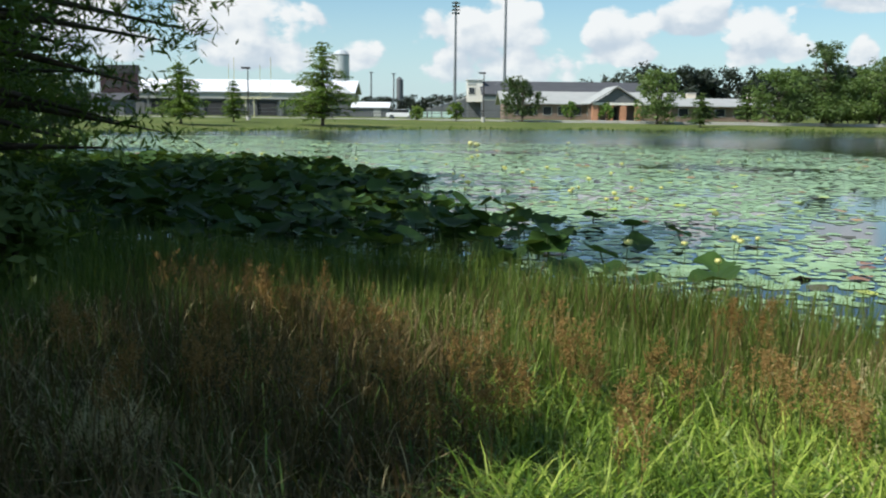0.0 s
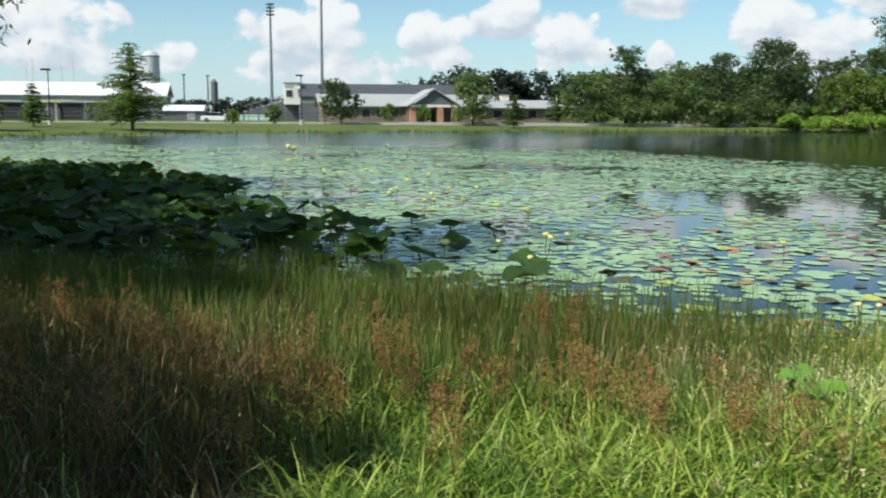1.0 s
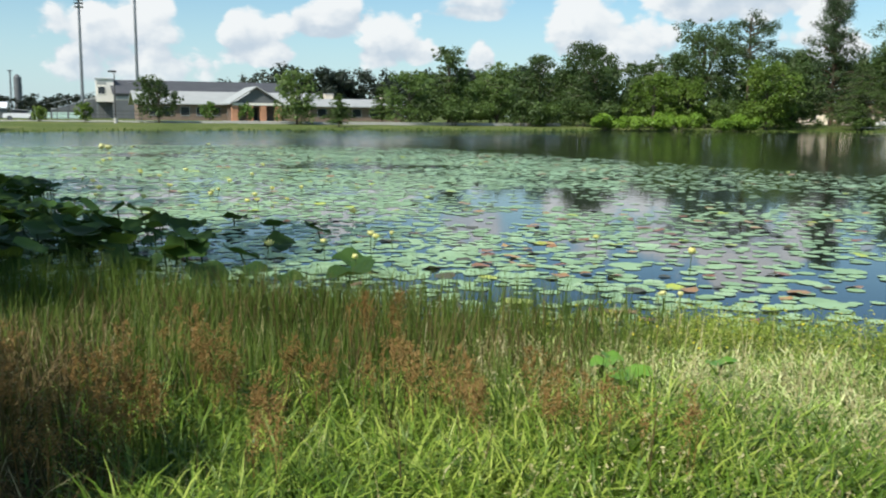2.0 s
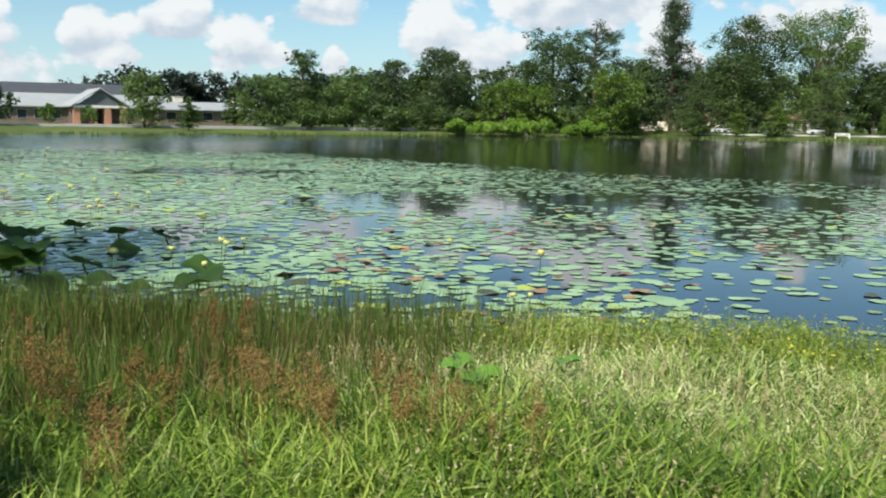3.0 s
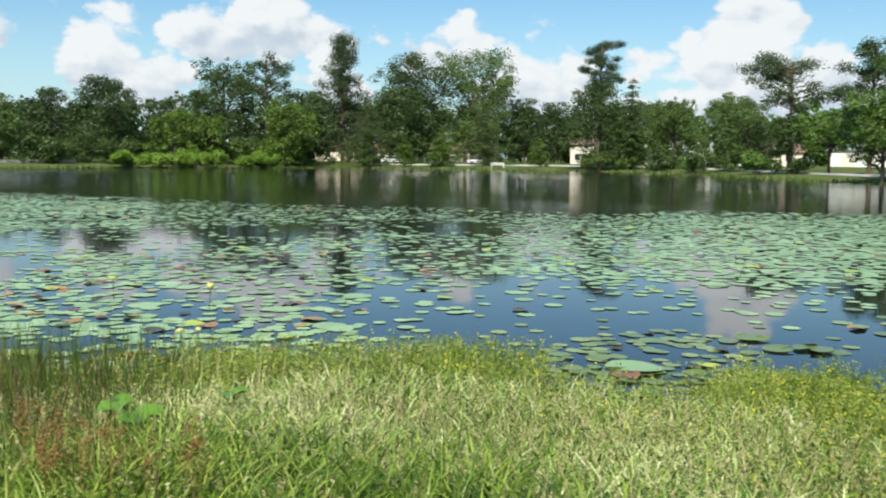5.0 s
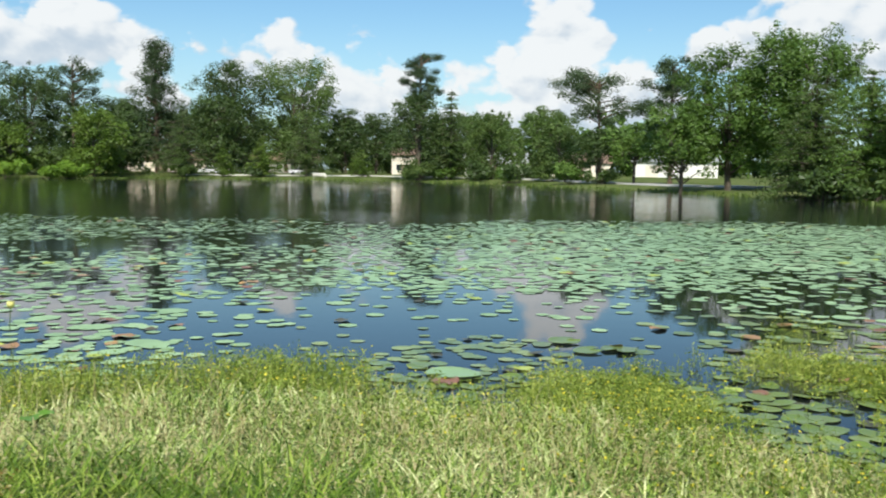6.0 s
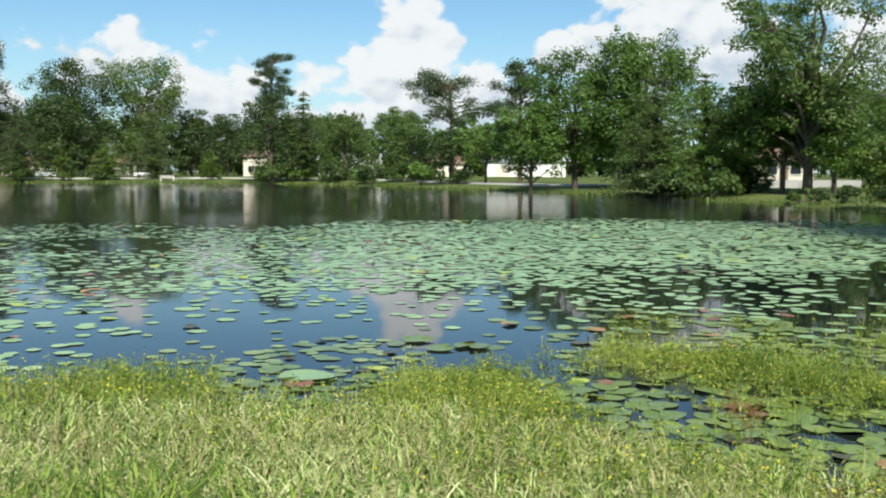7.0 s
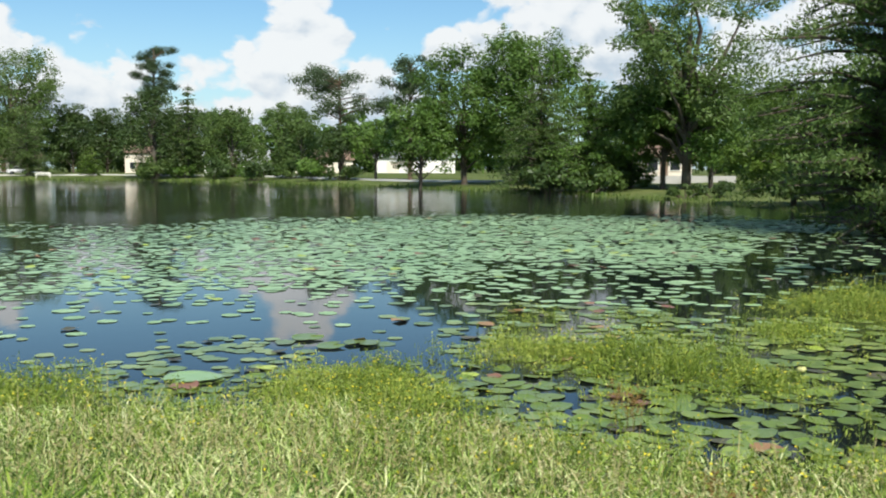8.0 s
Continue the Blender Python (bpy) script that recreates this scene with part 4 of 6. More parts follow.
def scoreboard():
    t = thing("scoreboard", "tall maroon and black football scoreboard on steel posts", "scoreboard", facing(-61.5, 180))
    part("board", boxes((-3.6, -0.3, 2.7, 3.6, 0.3, 7.6)), MAROON, t)
    part("header", boxes((-3.8, -0.36, 7.6, 3.8, 0.36, 9.2)), DARK_WALL, t)
    for x in (-2.6, 2.6):
        part("post", boxes((x - 0.16, 0.31, 0, x + 0.16, 0.6, 8.0)), DARK_STEEL, t)
    for x in (-1.9, 0.0, 1.9):
        part("display", boxes((x - 0.6, -0.34, 5.0, x + 0.6, -0.31, 6.2)), DARK_WALL, t)


def goal_post(x, y):
    t = thing("goal_post", "pale yellow football goal post on the field", "goal post", facing(x, y), "goal posts")
    part("neck", rods(((0, 0, -0.2), (0, 0, 2.6), 0.09), ((0, 0, 2.6), (0, -0.9, 3.05), 0.09)), YELLOW_PAINT, t)
    part("crossbar", rods(((-2.82, -0.9, 3.05), (2.82, -0.9, 3.05), 0.07)), YELLOW_PAINT, t)
    for s in (-2.82, 2.82):
        part("upright", rods(((s, -0.9, 3.05), (s, -0.9, 9.1), 0.045)), YELLOW_PAINT, t)


def lamp_post(x, y, h):
    t = thing("lamp_post", "dark bronze parking lot lamp post with a flat head", "lamp post", facing(x, y), "lamp posts")
    part("base", rods(((0, 0, -0.2), (0, 0, 0.7), 0.28)), CONCRETE, t)
    bm = bmesh.new()
    rod(bm, (0, 0, 0.7), (0, 0, h), 0.09, 0.06)
    part("pole", bm, DARK_STEEL, t)
    part("head", boxes((-0.75, -0.2, h, 0.3, 0.2, h + 0.22), bevel=0.04), DARK_STEEL, t)


def stadium_mast(x, y, h, lit):
    t = thing("stadium_mast", "tall galvanised stadium floodlight mast", "floodlight mast", facing(x, y), "stadium masts")
    bm = bmesh.new()
    rod(bm, (0, 0, -0.3), (0, 0, h), 0.42, 0.24, 12)
    part("pole", bm, STEEL, t)
    if lit:
        for k in range(4):
            z = h - 0.6 - k * 0.85
            part("crossarm", boxes((-1.0, -0.08, z, 1.0, 0.08, z + 0.12)), STEEL, t)
            for x2 in (-0.75, -0.25, 0.25, 0.75):
                bm = bmesh.new()
                rod(bm, (x2, -0.1, z + 0.35), (x2, -0.5, z + 0.2), 0.14, 0.26, 8)
                part("floodlight", bm, STEEL, t)


def press_box():
    t = thing("press_box", "white press box above the stands with a dark window", "press box", facing(6.4, 203.5))
    part("body", boxes((-1.7, 0, 3.4, 1.7, 4.5, 8.0)), WHITE_WALL, t)
    part("roof", boxes((-1.95, -0.3, 8.0, 1.95, 4.8, 8.25)), WHITE_METAL, t)
    window_unit(t, -0.6, 0, 5.0, 1.3, 1.4, WHITE_WALL)
    part("sign", boxes((-1.4, -0.05, 6.8, 0.3, -0.004, 7.3)), PALE_ROOF, t)
    for x in (-1.5, 1.5):
        part("post", boxes((x - 0.15, 0.2, 0, x + 0.15, 0.5, 3.4)), STEEL, t)


def grandstand():
    t = thing("grandstand", "grey stepped aluminium grandstand seen from its end", "grandstand", facing(4.5, 206))
    for k in range(14):
        x0 = -8.3 + k * 1.3
        part("step", boxes((x0, 0, 1.5 + k * 0.39, x0 + 1.5, 24, 2.0 + k * 0.39)), PALE_ROOF, t)
    bm = bmesh.new()
    prism(bm, [(-8.4, 0.0), (9.9, 0.0), (9.9, 6.6), (-8.4, 1.6)], -0.4, -0.1)
    part("end_wall", bm, GREY_WALL, t)
    part("back_wall", boxes((9.92, 0, 0, 11.2, 22, 6.9)), GREY_WALL, t, "weathered grey back wall")
    for k in range(8):
        x = -7.6 + k * 2.4
        part("rail_post", boxes((x - 0.05, -0.5, 0, x + 0.05, -0.41, 2.9 + (x + 8.4) * 0.285)), STEEL, t)
    bm = bmesh.new()
    rod(bm, (-8.4, -0.46, 2.9), (9.8, -0.46, 8.1), 0.06)
    part("handrail", bm, STEEL, t)


def banners():
    t = thing("banner_fence", "pale teal banners on a fence before the stands", "banner", facing(-1.0, 172), )
    for k in range(3):
        part("banner", boxes((-4.6 + k * 2.6, -0.06, 0.1, -2.3 + k * 2.6, 0.0, 1.15)), TEAL, t)
        part("post", boxes((-4.75 + k * 2.6, -0.05, 0, -4.64 + k * 2.6, 0.06, 1.25)), STEEL, t)


def chain_fence(x0, x1, y):
    t = thing("field_fence", "dark chain-link fence along the field", "fence", Matrix.Translation((0, y, level((x0 + x1) / 2, y))))
    n = int((x1 - x0) / 4)
    for k in range(n + 1):
        x = x0 + (x1 - x0) * k / n
        part("post", rods(((x, 0, -0.4), (x, 0, 1.5), 0.05), sides=6), FENCE, t)
    for z in (0.35, 0.9, 1.45):
        part("rail", rods(((x0, 0, z), (x1, 0, z), 0.035), sides=6), FENCE, t)


def school():
    t = thing("school_building", "long low tan brick school with a pale metal roof", "school", facing(26.5, 168))
    part("wall", boxes((-16, 0, 0, 16, 10, 3.0)), BRICK, t)
    part("roof", long_roof(-16, 16, 0, 16, 2.9, 5.0, 0.18, 0.7), PALE_ROOF, t, "pale standing-seam roof")
    for k in range(7):
        window_unit(t, -13.5 + k * 2.6, 0, 0.9, 1.4, 1.4)
    g = thing("gymnasium", "tall dark-roofed gymnasium block behind the school", "building", facing(25, 197))
    part("wall", boxes((-17, 0, 0, 18, 24, 4.9)), GREY_WALL, g)
    part("roof", long_roof(-17, 18, 0, 24, 4.9, 7.8), GREY_ROOF, g, "dark slate grey roof")
    part("band", boxes((-17.1, -0.06, 3.6, 18.1, -0.004, 4.4)), PALE_ROOF, g)
    e = thing("school_porch", "gabled brick entrance porch of the school with a pale roof", "porch", facing(28.6, 157.5))
    part("roof", gable_roof(4.1, 0, 11.0, 3.0, 5.6), PALE_ROOF, e)
    bm = bmesh.new()
    prism(bm, [(-3.6, 3.05), (3.6, 3.05), (0, 5.35)], 0.2, 0.4)
    part("gable", bm, GREY_WALL, e, "grey gable panel")
    part("beam", boxes((-4.0, 0.0, 2.6, 4.0, 0.45, 3.0)), WHITE_WALL, e)
    for x in (-3.6, -1.1, 1.1, 3.6):
        part("pillar", boxes((x - 0.5, 0.05, 0, x + 0.5, 1.0, 2.6), bevel=0.03), ORANGE_BRICK, e, "orange brick pillar")
    part("wall", boxes((-4.0, 5.0, 0, 4.0, 5.3, 2.9)), BRICK, e)
    part("door", boxes((-0.9, 4.93, 0, 0.9, 4.99, 2.2)), DARK_WALL, e)
    part("slab", boxes((-5.2, -1.0, -0.2, 5.2, 5.0, 0.06)), CONCRETE, e)
    b = thing("school_wing", "low brick school wing with a pale roof", "school", facing(48, 165))
    part("wall", boxes((-8.5, 0, 0, 9, 9, 2.8)), BRICK, b)
    part("roof", long_roof(-8.5, 9, 0, 14, 2.7, 4.0, 0.16, 0.8), PALE_ROOF, b)
    for k in range(5):
        window_unit(b, -6.5 + k * 3.2, 0, 0.9, 1.6, 1.3)
    for k, (x, y) in enumerate(((45.0, 174), (55.5, 172))):
        v = thing("roof_vent", "pale rooftop air unit", "roof vent", Matrix.Translation((x, y, level(x, y) + 4.0)), "roof vents")
        part("unit", boxes((-0.8, -0.7, -0.6, 0.8, 0.7, 1.0), bevel=0.06), CREAM_WALL, v)
        part("cap", boxes((-0.9, -0.8, 1.0, 0.9, 0.8, 1.12)), PALE_ROOF, v)


def shed():
    t = thing("storage_shed", "dark shed with a bright white low roof", "shed", facing(-14, 179))
    part("wall", boxes((-3.4, 0, 0, 3.4, 5, 1.9)), GREY_WALL, t)
    part("roof", long_roof(-3.4, 3.4, 0, 5, 1.9, 2.8, 0.12, 0.3), WHITE_METAL, t)
    part("door", boxes((0.6, -0.06, 0, 2.0, -0.004, 1.7)), PALE_ROOF, t)


def water_tower():
    t = thing("water_tower", "pale grey standpipe water tower far off", "water tower", facing(-65, 597))
    bm = bmesh.new()
    rod(bm, (0, 0, -1), (0, 0, 36.5), 5.2, 5.2, 28)
    part("tank", bm, TOWER_PAINT, t)
    bm = bmesh.new()
    rod(bm, (0, 0, 36.5), (0, 0, 38.6), 5.3, 3.2, 28)
    rod(bm, (0, 0, 38.6), (0, 0, 39.6), 3.2, 0.6, 28)
    part("dome", bm, TOWER_PAINT, t)
    part("band", rods(((0, 0, 35.6), (0, 0, 36.2), 5.28), sides=28), STEEL, t)


def far_pole(x, y, h, r):
    t = thing("field_light_pole", "thin grey pole far behind the field", "pole", facing(x, y), "far poles")
    bm = bmesh.new()
    rod(bm, (0, 0, -0.5), (0, 0, h), r, r * 0.8, 8)
    part("pole", bm, STEEL, t)
    part("head", boxes((-r * 2.2, -r, h, r * 2.2, r, h + 0.5)), STEEL, t)


def silo(x, y, h):
    t = thing("grain_silo", "narrow dark grey silo tower far off", "silo", facing(x, y))
    bm = bmesh.new()
    rod(bm, (0, 0, -0.5), (0, 0, h), 1.5, 1.5, 14)
    rod(bm, (0, 0, h), (0, 0, h + 1.2), 1.5, 0.5, 14)
    part("shell", bm, GREY_WALL, t)
    part("ladder", boxes((1.5, -0.3, 0, 1.8, 0.3, h)), STEEL, t)


def parked_car(at, mat, label):
    t = thing("car", label, "car", at, "parked cars")
    bm = bmesh.new()
    prism(bm, [(-2.25, 0.32), (2.25, 0.32), (2.3, 0.7), (2.1, 0.92), (1.2, 0.98), (-1.6, 1.0), (-2.2, 0.95), (-2.3, 0.7)], -0.88, 0.88)
    bmesh.ops.bevel(bm, geom=bm.edges[:], offset=0.05, segments=2, affect="EDGES")
    part("body", bm, mat, t)
    bm = bmesh.new()
    prism(bm, [(-1.6, 0.98), (1.25, 0.96), (0.55, 1.44), (-0.9, 1.46)], -0.76, 0.76)
    part("cabin", bm, GLASS, t, "dark glazed cabin")
    part("roof", boxes((-0.95, -0.74, 1.45, 0.6, 0.74, 1.5), bevel=0.02), mat, t)
    for x in (-1.4, 1.4):
        for y in (-0.82, 0.82):
            w = part("wheel", rods(((x, y - 0.1, 0.33), (x, y + 0.1, 0.33), 0.33), sides=16), RUBBER, t)
            part("rim", rods(((x, y - 0.115, 0.33), (x, y + 0.115, 0.33), 0.19), sides=12), STEEL, w)
    for y in (-0.6, 0.6):
        part("headlight", boxes((2.24, y - 0.15, 0.68, 2.32, y + 0.15, 0.82)), PALE_ROOF, t)


def house(x, y, turn, w, d, eave, ridge, wall, roof, label, windows):
    t = thing("house", label, "house", facing(x, y, turn), "houses across the park")
    part("wall", boxes((-w / 2, 0, -0.2, w / 2, d, eave)), wall, t)
    part("roof", long_roof(-w / 2, w / 2, 0, d, eave, ridge, 0.14, 0.5), roof, t)
    bm = bmesh.new()
    for s in (-w / 2 + 0.01, w / 2 - 0.21):
        a = [bm.verts.new((s + o, p, z)) for o in (0, 0.2) for p, z in ((0, eave - 0.1), (d / 2, ridge - 0.02), (d, eave - 0.1))]
        bm.faces.new(a[:3])
        bm.faces.new(a[3:][::-1])
        for i in range(3):
            j = (i + 1) % 3
            bm.faces.new((a[i], a[3 + i], a[3 + j], a[j]))
    bmesh.ops.recalc_face_normals(bm, faces=bm.faces[:])
    part("gable_end", bm, wall, t)
    for k in range(windows):
        window_unit(t, -w / 2 + w * (k + 0.75) / (windows + 0.5), 0, 0.9, 1.1, 1.2, WHITE_WALL)
    if windows:
        part("door", boxes((-0.45, -0.06, 0.05, 0.45, -0.004, 2.05)), BROWN_ROOF, t)
    else:
        part("pilaster", boxes((1.2, -0.12, -0.1, 1.6, -0.004, eave - 0.1)), BRICK, t)
        part("bay_door", boxes((-6.0, -0.06, 0.0, -3.4, -0.004, 2.4)), CREAM_WALL, t)


def park_bench(x, y, turn):
    t = thing("park_bench", "white slatted park bench on the bank", "bench", facing(x, y, turn))
    for k in range(3):
        part("seat_slat", boxes((-1.15, -0.3 + k * 0.2, 0.45, 1.15, -0.14 + k * 0.2, 0.52)), WHITE_WALL, t)
    for k in range(2):
        part("back_slat", boxes((-1.15, 0.32, 0.62 + k * 0.16, 1.15, 0.37, 0.72 + k * 0.16)), WHITE_WALL, t)
    for s in (-1.05, 1.05):
        part("leg", boxes((s - 0.07, -0.3, -0.1, s + 0.07, 0.4, 0.8)), WHITE_WALL, t)


def park_path():
    """A pale path that runs round the park behind the bank."""
    pts = np.array([(90, 0), (98, 16), (108, 32), (122, 44), (136, 58), (148, 76), (148, 98), (136, 116), (128, 128)], float)
    for _ in range(3):
        q = (pts[:-1] * 0.75 + pts[1:] * 0.25, pts[:-1] * 0.25 + pts[1:] * 0.75)
        pts = np.concatenate([pts[:1], np.stack(q, 1).reshape(-1, 2), pts[-1:]])
    d = np.gradient(pts, axis=0)
    n = np.c_[-d[:, 1], d[:, 0]] / np.hypot(*d.T)[:, None]
    v = []
    for s, dz in ((-1.6, -0.2), (-1.6, 0.13), (1.6, 0.13), (1.6, -0.2)):
        p = pts + n * s
        v.append(np.c_[p, land(pts) + dz])
    k = len(pts)
    i = np.arange(k - 1)
    f = np.concatenate([np.stack([i + a * k, i + a * k + 1, i + (a + 1) * k + 1, i + (a + 1) * k], -1) for a in range(3)])
    tagged(new("path", mesh_of("path", np.concatenate(v), f, CONCRETE)), "pale concrete park path", "path", kind="structure")


def field_road():
    bm = boxes((-75, 138.2, level(0, 140) - 0.3, 75, 141.6, level(0, 140) + 0.16))
    me = bpy.data.meshes.new("road")
    bm.to_mesh(me)
    bm.free()
    me.materials.append(CONCRETE)
    tagged(new("road", me), "pale concrete drive along the field", "road", kind="structure")


field_house()
annex()
scoreboard()
goal_post(-29.7, 148)
goal_post(-36.0, 172)
lamp_post(-23.9, 115.6, 6.2)
lamp_post(5.4, 131.9, 6.6)
stadium_mast(2.6, 245, 29.0, True)
stadium_mast(15.0, 240, 37.5, True)
press_box()
grandstand()
banners()
chain_fence(-70, 10, 152)
school()
shed()
water_tower()
far_pole(-34.7, 449, 19.2, 0.42)
far_pole(-24.1, 449, 18.8, 0.42)
silo(-21.4, 449, 16.4)
parked_car(facing(-6.6, 144.9), WHITE_PAINT, "white parked car on the drive by the field")
parked_car(facing(98.0, 152.0, 10), WHITE_PAINT, "white car parked behind the wooded point")
house(192.5, 54, -73, 17, 9, 3.3, 4.4, WHITE_WALL, PALE_ROOF, "long low white building seen under the trees", 0)
house(186, 72, -68, 12, 9, 2.9, 4.8, CREAM_WALL, BROWN_ROOF, "cream house with a brown roof", 3)
house(178, 88, -62, 13, 9, 2.9, 4.8, WHITE_WALL, PALE_ROOF, "white house behind the park trees", 3)
house(170.4, 106.1, -58.1, 5.0, 8, 4.2, 5.5, CREAM_WALL, BROWN_ROOF, "tall cream house glimpsed between the park trees", 2)
house(149, 155, -44, 15, 9, 2.7, 4.4, CREAM_WALL, BROWN_ROOF, "low cream house with a brown roof behind the park", 3)
house(160, 147, -47.5, 12, 9, 2.7, 4.4, CREAM_WALL, BROWN_ROOF, "low cream house with a brown roof behind the park", 3)
house(175, 141.6, -51, 15, 9, 2.8, 4.6, WHITE_WALL, BROWN_ROOF, "low white house with a brown roof behind the park", 4)
house(112, 1.4, -88, 6.2, 8, 2.5, 3.9, CREAM_WALL, BROWN_ROOF, "cream cottage with a reddish brown roof", 2)
parked_car(facing(118, 8, -85), WHITE_PAINT, "white car parked before the cottage")
parked_car(facing(134.5, 127, -45), WHITE_PAINT, "white car parked under the park trees")
parked_car(facing(141.5, 111, -50), WHITE_PAINT, "white car parked under the park trees")
park_bench(134.2, 101.0, -52)
park_path()
field_road()


def low_wall():
    t = thing("low_wall", "low pale concrete wall along the street", "wall", facing(88, 2.2, -88))
    for k in range(6):
        part("block", boxes((-7.5 + k * 2.5, 0, -0.3, -5.03 + k * 2.5, 0.4, 0.75), bevel=0.02), CONCRETE, t)


low_wall()
shrub("round_bush", 60.3, -2.5, 1.5, 3.6, LEAF_OAK, 0.1, "clipped round dark green bush", "bushes", 401, 2.0)
shrub("round_bush", 61.0, -0.7, 1.2, 3.2, LEAF_CYPRESS, 0.1, "low green bush by the water", "bushes", 402, 2.0)


# ---------------------------------------------------------------- lily pads
def bearing(xy):
    return np.degrees(np.arctan2(xy[:, 0], xy[:, 1])), np.hypot(xy[:, 0], xy[:, 1])


PAD_EDGE_AT = [-22, -19, -11, -6, 4, 17, 20, 28, 37, 45, 55, 60, 65, 75, 90, 99, 110]
PAD_EDGE_R = [80, 77, 76, 61, 64, 60, 58, 48, 40, 37, 35, 34, 36, 39, 42, 38, 30]


def pad_cover(xy, s):
    """How closely the pads lie, 0 to 1."""
    a, r = bearing(xy)
    x, y = xy.T
    edge = np.interp(a, PAD_EDGE_AT, PAD_EDGE_R) * (1 + 0.05 * wave(x, y, 0.35, 2.0))
    d = np.full(len(xy), 0.82)
    d = np.where((a > 33) & (a < 54) & (r > 17), 0.46, d)
    d = np.where((a >= 54) & (a < 63) & (r > 17), 0.72, d)
    d = np.where((a > 33) & (a < 48) & (r < 17), 0.60, d)
    d = np.where((a > 46) & (a < 84) & (r < 15.5 + 1.8 * wave(x, y, 0.6, 1.0)), 0.22, d)
    d = np.where((a > 50) & (a < 76) & (r < 11.5), 0.11, d)
    d = np.where((a > 63) & (r > 18) & (r < 40), 0.92, d)
    d = np.where((a > 79) & (r > 12.5) & (r < 20 + 1.5 * wave(x, y, 0.7, 3.0)), 0.40, d)
    d = np.where((a >= 84) & (r < 12.5), 0.42, d)
    d = np.where((a > 92.5 + 0.25 * (r - 14)) & (r > 12.8) & (r < 31), 0.13, d)
    d = d * np.clip(0.95 + 0.45 * wave(x, y, 0.55, 4.0) + 0.35 * wave(x, y, 1.7, 3.0), 0.15, 1.15)
    d = np.where((a > 64) & (a < 90) & (r > 21), np.maximum(d, 0.8), d)
    # a long lens of open water and smaller leads beside it
    for b, q, wide, deep in ((30, 22.5, 10.5, 3.6), (25, 17.5, 4.0, 1.0), (41, 24.5, 5.0, 2.4), (50, 26.0, 4.5, 3.0), (16, 36.0, 8.0, 2.0), (2, 47.0, 9.0, 2.2)):
        d = d * (0.16 + 0.84 * np.clip(((a - b) / wide) ** 2 + ((r - q + 0.5 * wave(x, y, 1.1, b)) / deep) ** 2 - 0.35, 0, 1))
    d = d * np.clip((edge - r) / (0.22 * edge), 0, 1) ** 0.6
    # three tight groups by the near bank
    for cx, cy, rx, ry, v in ((8.6, 4.25, 1.6, 0.85, 0.8), (7.5, 3.75, 0.95, 0.75, 0.7), (7.7, 0.8, 1.2, 1.0, 0.75), (8.2, -0.9, 1.8, 1.4, 0.7), (10.0, -2.0, 2.8, 1.3, 0.66), (11.2, -0.2, 1.7, 1.1, 0.6), (12.0, 0.6, 2.0, 0.7, 0.5)):
        d = np.maximum(d, v * ((((x - cx) / rx) ** 2 + ((y - cy) / ry) ** 2) < 1 + 0.3 * wave(x, y, 2.2)))
    return np.where(s < -0.12, d, 0)


def pad_mesh(name, mat, rng, notch, curl):
    n = 18
    a = np.linspace(0, 2 * np.pi, n, endpoint=False)
    wob = 1 + 0.05 * np.sin(2 * a + rng.random() * 6) + 0.03 * np.sin(5 * a + rng.random() * 6)
    lip = curl * (0.5 + 0.5 * np.sin(a * rng.integers(1, 4) + rng.random() * 6)) ** 2
    if notch:
        wob[0] = 0.25
    rows = [(0.0, 0.0), (0.55, 0.004), (0.93, 0.012), (1.0, 0.03)]
    v = [(0, 0, 0.0)]
    for k, (q, z) in enumerate(rows[1:]):
        for j in range(n):
            v.append((q * wob[j] * np.cos(a[j]), q * wob[j] * np.sin(a[j]), z * 0.4 + (lip[j] * (q ** 4))))
    for j in range(n):
        v.append((0.98 * wob[j] * np.cos(a[j]), 0.98 * wob[j] * np.sin(a[j]), -0.012 + lip[j]))
    f = []
    for j in range(n):
        k = (j + 1) % n
        f.append((0, 1 + j, 1 + k))
        for m in range(3):
            p, q = 1 + m * n, 1 + (m + 1) * n
            f += [(p + j, q + j, q + k), (p + j, q + k, p + k)]
    return mesh_of(name, v, f, mat, True)


